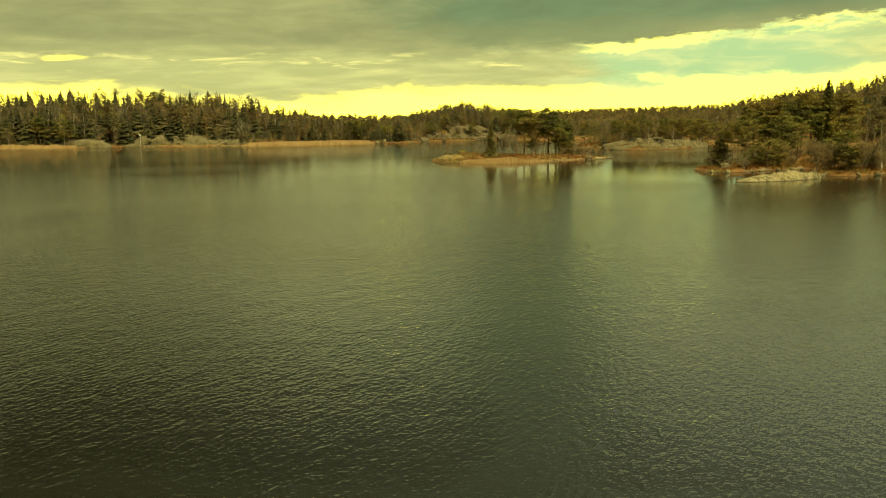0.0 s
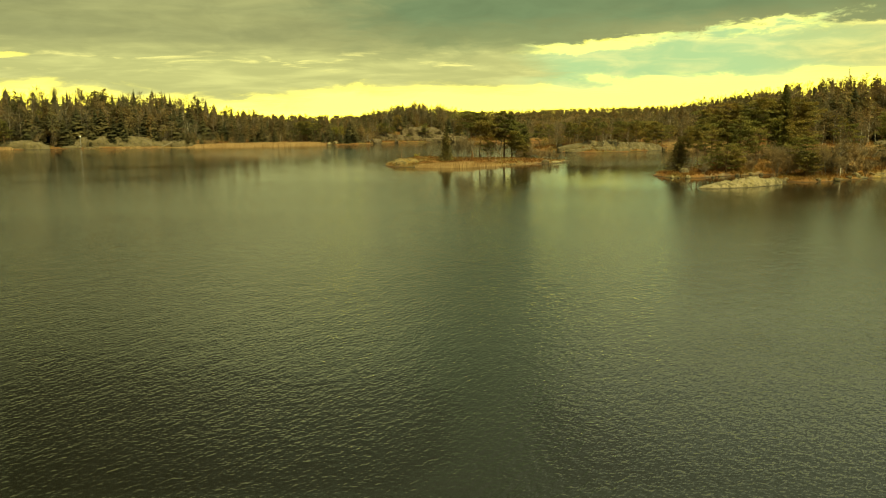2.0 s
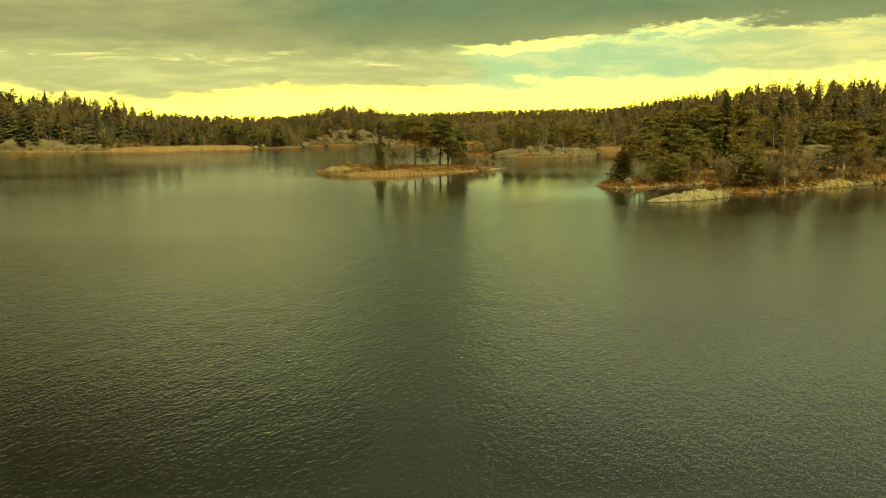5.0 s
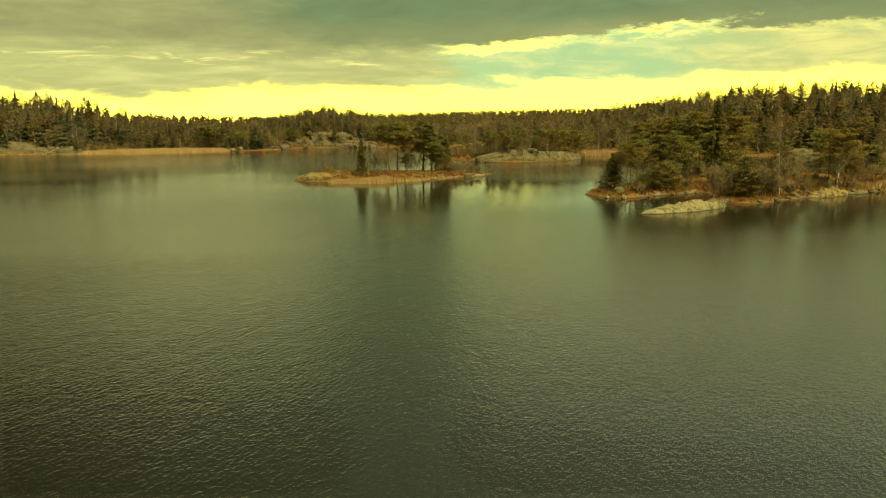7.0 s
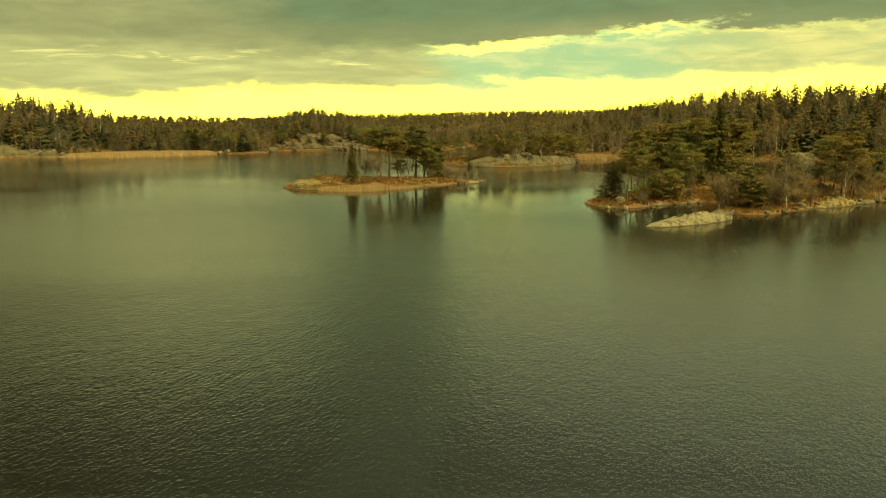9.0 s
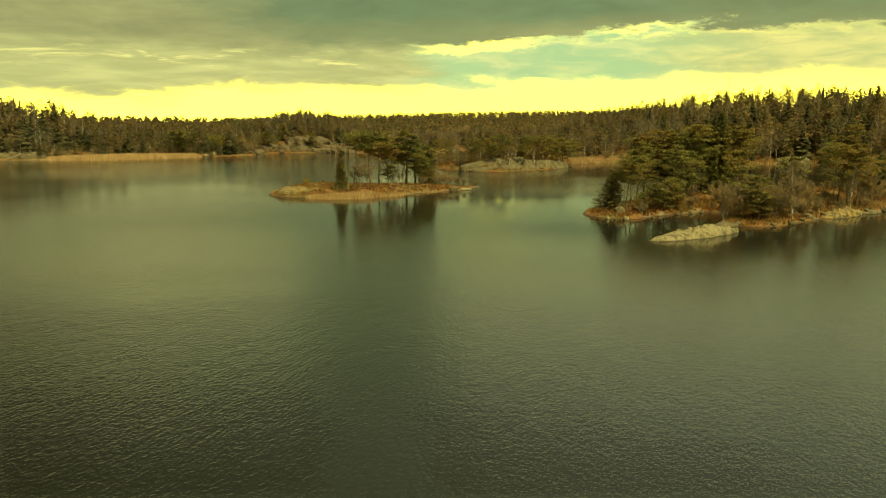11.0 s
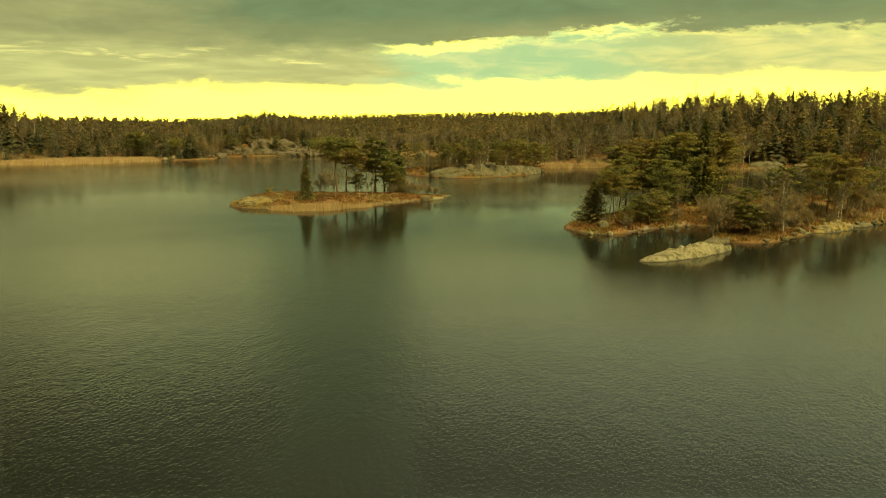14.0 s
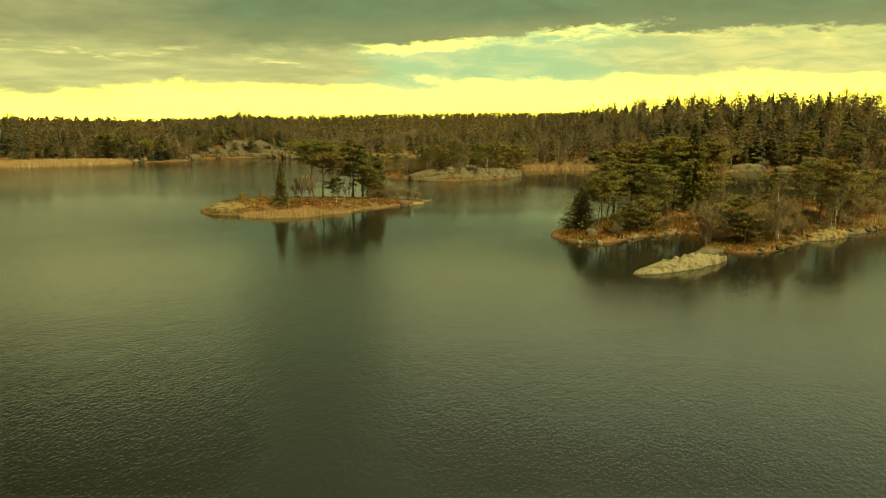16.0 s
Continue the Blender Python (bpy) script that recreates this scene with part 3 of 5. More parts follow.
def bare(seed, h, stems=1, spread=0.5, depth=4, fork=3, twigs=5, start=0.3, twig_len=0.7, twig_w=0.035, buds=0, trunk_r=0.011):
    """A leafless deciduous tree or bush: forking stems and a haze of twigs."""
    rng = np.random.default_rng(seed)
    wood, fine = Geo(), Geo()
    ends = []

    def grow(p, d, length, r, level):
        q = p + d * length * 0.5 + rng.normal(0, 0.04 * length, 3)
        e = p + d * length + rng.normal(0, 0.05 * length, 3)
        tube(wood, [p, q, e], [r, r * 0.82, r * 0.6], 5 if level == 0 else 3)
        if level >= 1:
            ends.extend([(q, d, length), (e, d, length)])
        if level >= depth:
            return
        for j in range(fork):
            nd = d + rng.normal(0, spread, 3) * np.array([1, 1, 0.6]) + np.array([0, 0, 0.22])
            nd /= np.linalg.norm(nd)
            at = p + (e - p) * (1.0 if j == 0 else rng.uniform(0.45, 1.0))
            grow(at, nd, length * rng.uniform(0.5, 0.78), r * 0.55, level + 1)

    for sidx in range(stems):
        a = sidx * 2.4 + rng.uniform(0, 1)
        tilt = 0.06 if stems == 1 else rng.uniform(0.12, 0.5)
        d = np.array([math.cos(a) * tilt, math.sin(a) * tilt, 1.0])
        d /= np.linalg.norm(d)
        foot = np.array([math.cos(a), math.sin(a), 0]) * (0 if stems == 1 else 0.25 * rng.random()) + np.array([0, 0, -0.3])
        first = h * start * rng.uniform(0.85, 1.1)
        grow(foot, d, first, trunk_r * h * (1 if stems == 1 else 0.5) + 0.015, 0)
        if stems == 1:
            top = foot + d * h * 0.92
            tube(wood, [foot + d * first, (foot + d * first + top) / 2 + rng.normal(0, 0.02 * h, 3), top], [trunk_r * h * 0.8, trunk_r * h * 0.5, 0.01], 5)
            for w in np.linspace(0.35, 0.97, 9):
                nd = rng.normal(0, 0.6, 3) * np.array([1, 1, 0]) + np.array([0, 0, 0.75])
                nd /= np.linalg.norm(nd)
                grow(foot + d * h * 0.92 * w, nd, h * 0.17 * (1.25 - w), trunk_r * h * 0.3, 2)
    for e, d, length in ends:
        m = twigs
        q = d[None] + rng.normal(0, 0.6, (m, 3)) + np.array([0, 0, 0.25])
        q /= np.linalg.norm(q, axis=1)[:, None]
        L = (twig_len * rng.uniform(0.5, 1.3, m))[:, None]
        side = np.cross(q, rng.normal(size=(m, 3)))
        side /= np.linalg.norm(side, axis=1)[:, None] + 1e-9
        p0 = e + rng.normal(0, 0.08, (m, 3))
        v = np.stack([p0 - side * twig_w, p0 + side * twig_w, p0 + q * L], 1)
        fine.add(v.reshape(-1, 3), np.arange(m * 3).reshape(m, 3), 0)
        if buds:
            leaves(fine, p0[:, None].repeat(buds, 1).reshape(-1, 3) + rng.normal(0, 0.25 * twig_len, (m * buds, 3)), 0.11, rng, 0.3, 0)
    return wood, fine


def plant(name, geos, mats, crown, label, category, group):
    """A tree as a thing with its trunk and its crown."""
    foot = tagged(new(name), label, category, group)
    foot.empty_display_size = 0.5
    part("trunk", geos[0].mesh("trunk", [mats[0]], True), foot)
    part(crown, geos[1].mesh(crown, [mats[1]]), foot)
    return foot


# ---------------------------------------------------------------- the lie of the land

SHORE_WEST = [(-700, 60), (-420, 270), (-260, 335), (-192, 355), (-164, 351), (-150, 355), (-133, 364), (-118, 363), (-100, 368), (-86, 367), (-80, 384), (-62, 400), (-44, 404), (-34, 396), (-27, 387), (-15, 392), (-9, 400)]
SHORE_CLIFF = [(-12, 407), (-1, 419), (12, 424), (24, 428), (32, 420), (42, 428), (60, 430), (80, 421), (92, 420), (112, 412), (120, 392), (108, 366), (92, 346), (74, 333), (58, 322), (50, 308), (50, 292)]
SHORE_HEAD = [(54.6, 281.5), (60, 276), (66, 273), (73, 276), (79, 279.5), (87, 284), (96, 298), (105, 321), (122, 326), (132, 320), (156, 311), (180, 303), (195, 307), (208, 302), (221, 294), (232, 287), (262, 268), (270, 245), (240, 222), (205, 210)]
SHORE_POINT = [(165, 205), (140, 204), (122, 199), (110, 200), (94, 192), (80, 185), (66, 178), (57, 171), (51, 165), (49.6, 161), (49.9, 158.2), (51, 155), (53, 153.4), (56.5, 153.7), (62, 157), (67, 158.7), (72, 160.6), (73.5, 158), (71, 152.5), (67, 149), (65.4, 145), (66.3, 142), (70, 140.4), (74.2, 141.4), (79.6, 145), (85.6, 148.5), (92.5, 150.8), (97.2, 153.8), (106, 157.5), (111, 160.3)]
SHORE_EAST = [(128, 166), (150, 168), (190, 160), (250, 130), (420, 60), (560, -120), (430, -330), (0, -420), (-460, -330)]
LAKE = np.array(SHORE_WEST + SHORE_CLIFF + SHORE_HEAD + SHORE_POINT + SHORE_EAST, float)
ISLAND = np.array([(-2.6, 204.5), (-0.6, 200), (4.5, 197.2), (9, 195.8), (14, 195.6), (19, 197.2), (23, 199.8), (29, 204.6), (35.5, 209.4), (38, 208.6), (41.5, 212.2), (46.5, 219.6), (41, 217.6), (35, 221), (27, 224.5), (16, 226.5), (7, 226), (1, 219), (-2, 211)], float)


def inside_distance(poly, x, y):
    """Signed distance to a closed outline, positive inside."""
    best = np.full(x.shape, 1e9)
    within = np.zeros(x.shape, bool)
    for (x0, y0), (x1, y1) in zip(poly, np.roll(poly, -1, axis=0)):
        dx, dy = x1 - x0, y1 - y0
        s = np.clip(((x - x0) * dx + (y - y0) * dy) / (dx * dx + dy * dy), 0, 1)
        best = np.minimum(best, np.hypot(x - x0 - s * dx, y - y0 - s * dy))
        cross = ((y0 > y) != (y1 > y)) & (x < dx * (y - y0) / (dy if dy else 1e-9) + x0)
        within ^= cross
    return np.where(within, best, -best)


def wobble(x, y, scale, seed=0):
    """Cheap smooth noise in about -1..1."""
    rng = np.random.default_rng(seed)
    total = np.zeros_like(x, dtype=float)
    for k in range(5):
        a = rng.uniform(0, 2 * math.pi)
        f = 2 * math.pi / (scale * rng.uniform(0.6, 1.7))
        total += np.sin((x * math.cos(a) + y * math.sin(a)) * f + rng.uniform(0, 6.28) + 0.8 * np.sin((y * math.cos(a) - x * math.sin(a)) * f * 0.7))
    return total / 3.2


def smooth(lo, hi, v):
    s = np.clip((v - lo) / (hi - lo), 0, 1)
    return s * s * (3 - 2 * s)


HILLS = [  # x, y, half widths, height: low wooded ridges round the lake
    (-150, 440, 80, 60, 8.5), (-230, 420, 90, 60, 6.5), (14, 480, 34, 38, 8.5), (70, 520, 60, 50, 2.0),
    (300, 440, 105, 95, 16.0), (330, 330, 80, 70, 14.0), (225, 400, 55, 60, 6.0), (195, 350, 42, 40, 3.5), (150, 420, 60, 50, 3.0),
    (-140, 840, 230, 90, 6.5), (480, 1150, 560, 170, 21.0), (900, 800, 300, 260, 14.0),
]


def land_height(x, y):
    sd = -inside_distance(LAKE, x, y) + 0.5 * wobble(x, y, 7, 3) + 0.3 * wobble(x, y, 2.6, 5)
    bank = np.where(sd < 0, np.maximum(-2.0, 0.22 * sd), 0.55 * smooth(0, 1.6, sd) + 0.55 * smooth(1, 9, sd))
    rise = np.zeros_like(bank)
    for hx, hy, rx, ry, hh in HILLS:
        rise += hh * np.exp(-(((x - hx) / rx) ** 2 + ((y - hy) / ry) ** 2))
    rise *= smooth(2, 40, sd)
    rise += 5.5 * np.exp(-(((x - 13) / 19) ** 2)) * smooth(3, 15, sd) * (y > 400) * np.exp(-((y - 436) / 30) ** 2)
    rise += 2.0 * np.exp(-(((x - 72) / 17) ** 2 + ((y - 287) / 12) ** 2)) * smooth(1, 7, sd)
    rise += 1.3 * np.exp(-(((x - 74) / 16) ** 2 + ((y - 171) / 8) ** 2)) * smooth(1, 8, sd)
    rough = smooth(0.5, 6, sd) * (0.22 * wobble(x, y, 5, 7) + 0.35 * wobble(x, y, 16, 8))
    return bank + rise + rough


def island_height(x, y):
    sd = inside_distance(ISLAND, x, y) + 0.35 * wobble(x, y, 4, 11) + 0.15 * wobble(x, y, 1.5, 12)
    z = np.where(sd < 0, np.maximum(-2.0, 0.3 * sd), 0.42 * smooth(0, 1.2, sd) + 0.7 * smooth(0.6, 7, sd))
    dome = 0.55 * np.exp(-(((x - 6) / 7) ** 2 + ((y - 213) / 8) ** 2))
    return z + smooth(0, 3, sd) * (dome + 0.1 * wobble(x, y, 3, 13))


def sheet(name, xs, ys, height, mats, label, drop=None):
    gx, gy = np.meshgrid(xs, ys)
    z = height(gx, gy)
    v = np.column_stack([gx.ravel(), gy.ravel(), z.ravel()])
    idx = np.arange(len(v)).reshape(gx.shape)
    f = np.stack([idx[:-1, :-1], idx[:-1, 1:], idx[1:, 1:], idx[1:, :-1]], -1).reshape(-1, 4)
    if drop is not None:
        f = f[(z.ravel()[f] > drop).any(axis=1)]
    ob = new(name, mesh_of(name, v, f, np.zeros(len(f), int), mats, True))
    return tagged(ob, label, name, "", "structure")


def spaced(*runs):
    """Grid lines: runs of (from, to, step)."""
    return np.unique(np.concatenate([np.arange(a, b, s) for a, b, s in runs] + [[runs[-1][1]]]).round(3))


sheet("ground", spaced((-4000, -1000, 250), (-1000, -260, 40), (-260, 40, 4.5), (40, 118, 0.8), (118, 280, 4.5), (280, 600, 14), (600, 1400, 60), (1400, 4000, 250)),
      spaced((-1500, -500, 200), (-500, 120, 40), (120, 136, 2), (136, 206, 0.8), (206, 270, 4), (270, 440, 3.5), (440, 620, 9), (620, 1600, 45), (1600, 4500, 250)),
      land_height, [M_GROUND], "rust-brown heath and forest floor round the lake")
sheet("island_ground", np.arange(-9, 53, 0.45), np.arange(189, 233, 0.45), island_height, [M_GROUND], "low rocky islet with brown heath in the lake", -1.9)

bm = bmesh.new()
bmesh.ops.create_grid(bm, x_segments=2, y_segments=2, size=1)
for vert in bm.verts:
    vert.co.x, vert.co.y = vert.co.x * 700, vert.co.y * 480 + 50
water_mesh = bpy.data.meshes.new("water")
bm.to_mesh(water_mesh)
bm.free()
water_mesh.materials.append(M_WATER)
tagged(new("water", water_mesh), "dark rippled lake water under an overcast sky", "lake", "", "structure")


def ground_at(x, y):
    gx, gy = np.array([float(x)]), np.array([float(y)])
    if -6 < x < 50 and 190 < y < 230:
        return float(island_height(gx, gy)[0])
    return float(land_height(gx, gy)[0])


# ---------------------------------------------------------------- tree kinds

templates = {
    "pine": [plant("pine", pine(s, 14, st, sp, 36, 108, 0.18), (M_BARK, M_PINE), "crown", "tall Scots pine with bare trunk and green needle plates", "tree", "pines by the lake")
             for s, st, sp in ((1, 0.34, 0.21), (2, 0.26, 0.22), (3, 0.50, 0.20), (4, 0.22, 0.20), (8, 0.64, 0.26), (9, 0.56, 0.24), (10, 0.36, 0.13))],
    "midpine": [plant("pine", pine(s, 11, st, sp, 24, 30, 0.26, 5), (M_BARK, M_PINE), "crown", "Scots pine with green and rusty needles at the wood's edge", "tree", "pines at the far shores")
                for s, st, sp in ((5, 0.34, 0.21), (6, 0.28, 0.22), (7, 0.42, 0.19))],
    "low": [plant("young_pine", pine(s, 5, 0.12, 0.27, 24, 38, 0.125), (M_BARK, M_PINE), "crown", "low bushy young pine on the shore", "tree", "young pines by the lake") for s in (11, 12)],
    "spruce": [plant("spruce", spruce(s, 8, w, 30, 10, 9, 0.19), (M_BARK, M_SHORESPRUCE), "crown", "dark green conical spruce", "tree", "spruces by the lake") for s, w in ((21, 0.25), (22, 0.34), (23, 0.20))],
    "tallspruce": [plant("spruce", spruce(24, 16, 0.24, 40, 12, 15, 0.25), (M_BARK, M_PINE), "crown", "tall broad spruce with rusty green boughs", "tree", "spruces by the lake")],
    "birch": [plant("birch", bare(s, 10, 1, 0.5, 3, 3, 9, 0.33, 0.75, 0.022), (M_BIRCH, M_TWIG), "crown", "leafless birch with a pale trunk", "tree", "birches by the lake") for s in (31, 32, 33)],
    "alder": [plant("bare_tree", bare(s, 8, 3, 0.5, 3, 3, 9, 0.36, 0.7, 0.032), (M_GREYBARK, M_BUSHTWIG), "crown", "leafless grey-brown tree with many stems", "tree", "bare trees by the lake") for s in (41, 42)],
    "bush": [plant("bare_bush", bare(s, 3.2, 6, 0.55, 2, 3, 8, 0.42, 0.5, 0.027), (M_GREYBARK, M_BUSHTWIG), "crown", "leafless brown bush at the waterside", "bush", "bushes by the lake") for s in (51, 52, 53)],
    "bud": [plant("budding_bush", bare(s, 4, 5, 0.5, 2, 3, 4, 0.4, 0.6, 0.02, 3), (M_GREYBARK, M_BUD), "crown", "bush with fresh yellow-green leaves", "bush", "budding bushes") for s in (61,)],
}
SIZE = {"pine": 14, "midpine": 11, "low": 5, "spruce": 8, "tallspruce": 16, "birch": 10, "alder": 8, "bush": 3.2, "bud": 4}
used = {}
rnd = random.Random(5)


def put_tree(kind, x, y, h, which=None, turn=None, wide=1.0):
    """Stands a tree of a kind on the ground, h metres high."""
    k = rnd.randrange(len(templates[kind])) if which is None else which
    s = h / SIZE[kind]
    sx = s * rnd.uniform(0.9, 1.12) * wide
    m = pose(x, y, ground_at(x, y), 0, 0, rnd.uniform(0, 360) if turn is None else turn) @ Matrix.Diagonal((sx, sx, s, 1))
    first = templates[kind][k]
    if first not in used:
        used[first] = True
        first.matrix_basis = m
        return first
    ob = copy_thing(first, pose(0, 0, 0))
    ob.matrix_basis = m
    return ob


# the islet
for kind, x, y, h, k, w in (("spruce", 12.2, 203.4, 8.3, 0, 0.9), ("pine", 20.2, 218.6, 11.4, 4, 1.15), ("pine", 22.2, 219.4, 10.8, 5, 1.0), ("pine", 24.1, 218.6, 7.6, 1, 1.15),
                            ("pine", 28.4, 219.4, 12.8, 6, 1.25), ("pine", 30.4, 218.8, 10.6, 3, 1.1), ("pine", 32.2, 219.6, 9.8, 1, 0.95), ("spruce", 34.0, 220.0, 10.0, 0, 1.15), ("pine", 31.4, 217.6, 7.4, 3, 1.0),
                            ("low", 33.2, 218.0, 4.6, 0, 0.8), ("low", 24.8, 219.2, 4.4, 1, 0.9), ("low", 30.9, 217.4, 3.6, 1, 0.8),
                            ("alder", 16.6, 206.0, 7.2, 0, 0.8), ("alder", 15.4, 208.6, 6.2, 1, 0.7), ("alder", 18.4, 207.8, 6.4, 1, 0.7), ("birch", 24.8, 207.6, 5.2, 0, 0.6), ("birch", 23.2, 207.0, 4.6, 1, 0.6), ("birch", 26.2, 209.0, 5.4, 2, 0.6),
                            ("bush", 39.6, 216.6, 3.3, 0, 1.1), ("bush", 35.7, 217.8, 3.8, 1, 0.9), ("bush", 37.4, 217.0, 3.2, 2, 1.0), ("bush", 41.6, 217.0, 2.6, 2, 0.8), ("bush", 31.8, 216.6, 2.8, 1, 0.8),
                            ("bud", 5.4, 221.0, 2.1, 0, 0.9), ("bush", 9.2, 220.4, 1.6, 1, 0.7)):
    put_tree(kind, x, y, h, k, None, w)

# the point
for kind, x, y, h, k in (("spruce", 55.9, 164.6, 6.9, 1), ("pine", 57.2, 161.0, 8.4, 2), ("pine", 59.4, 164.4, 8.6, 5), ("pine", 65.0, 171.6, 12.1, 0), ("pine", 68.0, 171.2, 11.5, 1), ("pine", 71.4, 172.6, 12.1, 3),
                         ("pine", 62.2, 167.6, 9.6, 1), ("pine", 75.6, 172.4, 13.0, 2), ("pine", 78.4, 175.0, 13.2, 0), ("pine", 86.0, 175.4, 12.5, 1), ("pine", 83.2, 173.6, 13.6, 3), ("pine", 69.4, 167.0, 9.4, 3), ("pine", 73.0, 168.2, 8.4, 1),
                         ("low", 60.2, 159.6, 3.4, 0), ("low", 61.6, 159.8, 4.6, 1), ("low", 63.3, 159.5, 5.4, 0), ("low", 65.2, 160.6, 5.8, 1), ("low", 66.8, 162.6, 5.0, 0), ("pine", 98.0, 161.0, 10.8, 5), ("pine", 100.2, 159.4, 11.4, 0), ("pine", 106.4, 176.0, 8.4, 1), ("birch", 80.8, 149.8, 8.4, 1), ("alder", 82.7, 149.6, 5.6, 0), ("alder", 70.2, 152.0, 5.2, 1), ("bush", 78.0, 150.6, 4.4, 0), ("bush", 80.2, 150.4, 4.4, 2), ("alder", 104.0, 160.4, 6.0, 1),
                         ("alder", 68.6, 148.5, 6.8, 0), ("alder", 70.4, 150.0, 6.2, 1), ("bush", 69.2, 147.2, 4.2, 0), ("bush", 71.5, 149.5, 4.6, 1), ("bush", 72.6, 147.0, 3.6, 2), ("alder", 73.0, 152.0, 5.6, 0), ("low", 58.6, 158.6, 3.2, 0), ("low", 66.4, 160.9, 4.4, 0), ("bush", 58.0, 156.8, 2.2, 1), ("bush", 69.0, 161.0, 3.0, 0), ("low", 71.6, 144.6, 4.4, 1), ("low", 73.4, 145.2, 3.8, 0),
                         ("alder", 75.0, 145.2, 7.2, 1), ("birch", 79.3, 147.4, 9.6, 0), ("birch", 83.0, 151.4, 8.4, 1), 
                         ("alder", 103.0, 160.0, 6.8, 0), ("birch", 95.4, 154.8, 8.0, 2), ("alder", 107.5, 163.0, 7.4, 1)):
    put_tree(kind, x, y, h, k, None, 0.7 if kind == "pine" and x < 58 else (1.6 if kind == "spruce" else 1.0))
put_tree("tallspruce", 80.4, 172.0, 15.8, 0, None, 1.1)
put_tree("pine", 72.0, 146.2, 6.2, 1, 40, 1.35)
put_tree("alder", 67.0, 146.4, 6.8, 0, 10, 0.9)
put_tree("alder", 81.0, 149.2, 7.0, 1, 70, 0.9)

# ---------------------------------------------------------------- rocks


def rock(name, x, y, length, width, height, turn, seed, mat, label, category="rock", sink=0.25, detail=4, rough=0.16, z=None):
    """A glacier-worn boulder or slab: a rounded block, broken by joints and weathering."""
    bm = bmesh.new()
    bmesh.ops.create_icosphere(bm, subdivisions=detail, radius=1)
    off = Vector((seed * 3.7, seed * 1.9, seed * 0.7))
    size = Vector((length / 2, width / 2, height / (1 - sink)))
    rot = Matrix.Rotation(radians(turn), 3, "Z")
    for vert in bm.verts:
        p = vert.co
        k = max(abs(p.x), abs(p.y), abs(p.z)) ** 0.35
        q = Vector((p.x / k, p.y / k, p.z / k))
        q = Vector((q.x * size.x, q.y * size.y, q.z * size.z))
        n = noise.fractal(q * 0.35 + off, 0.9, 2.1, 5)
        c = noise.cell_vector(q * 0.45 + off + Vector((n, n, n)) * 0.4)
        w = noise.turbulence(q * 0.9 + off, 3, True)
        m = 1 + rough * n + rough * 0.5 * (c.x - 0.5) - rough * 0.5 * w
        q = Vector((q.x * (1 + (m - 1) * 0.5), q.y * m, q.z * m))
        q.z += rough * height * 0.25 * (c.z - 0.5)
        vert.co = rot @ q
    me = bpy.data.meshes.new(name)
    bm.to_mesh(me)
    bm.free()
    me.materials.append(mat)
    for poly in me.polygons:
        poly.use_smooth = detail > 2
    ob = new(name, me)
    base = max(ground_at(x, y), -0.15) if z is None else z
    ob.location = (x, y, base - sink * height / (1 - sink))
    return tagged(ob, label, category)


def whaleback(name, tip, end, width, height, seed, mat, label, base=0.0):
    """A long rock polished by ice: a low pointed tip, a lumpy ridge, a steep broken lee side."""
    ax = Vector((end[0] - tip[0], end[1] - tip[1], 0))
    length = ax.length
    ax.normalize()
    ay = Vector((-ax.y, ax.x, 0))
    nu, nv = 110, 34
    verts, faces = [], []
    off = Vector((seed * 2.3, seed, 0))
    for a in range(nu + 1):
        u = a / nu
        half = 0.5 * width * math.sin(math.pi * min(1, u ** 0.72)) ** 0.6 * (1 + 0.18 * noise.noise(Vector((u * 5, seed, 0)))) + 0.05
        top = height * (min(1, u / 0.45) ** 0.7) * (1 - max(0, u - 0.55) ** 1.4 * 1.6) * (1 + 0.25 * noise.noise(Vector((u * 7, seed + 4, 0))))
        for b in range(nv + 1):
            v = b / nv * 2 - 1
            p = ax * (u * length) + ay * (v * half) + off
            body = (1 - abs(v) ** (2.2 if v > 0 else 3.4)) * (top + 0.55) - 0.55
            lump = 0.52 * noise.fractal(p * 0.6, 0.85, 2.1, 6) + 0.12 * (noise.cell(p * 0.7) - 0.5) + 0.06 * (noise.cell(p * 1.7) - 0.5) + 0.12 * noise.noise(p * 2.6) - 0.22 * max(0, 0.35 - abs(noise.noise(p * 0.55)) * 3)
            lump *= 0.22 + 0.78 * min(1, max(0, (u - 0.25) / 0.15))
            q = ax * (u * length) + ay * (v * half * (1 + 0.1 * noise.noise(p * 0.7)))
            verts.append((tip[0] + q.x, tip[1] + q.y, base + body + lump * min(1, max(0.15, top)) - base * 1.6 * abs(v) ** 3))
    for a in range(nu):
        for b in range(nv):
            k = a * (nv + 1) + b
            faces.append((k, k + nv + 1, k + nv + 2, k + 1))
    me = bpy.data.meshes.new(name)
    me.from_pydata(verts, [], faces)
    me.materials.append(mat)
    for poly in me.polygons:
        poly.use_smooth = True
    return tagged(new(name, me), label, "rock")


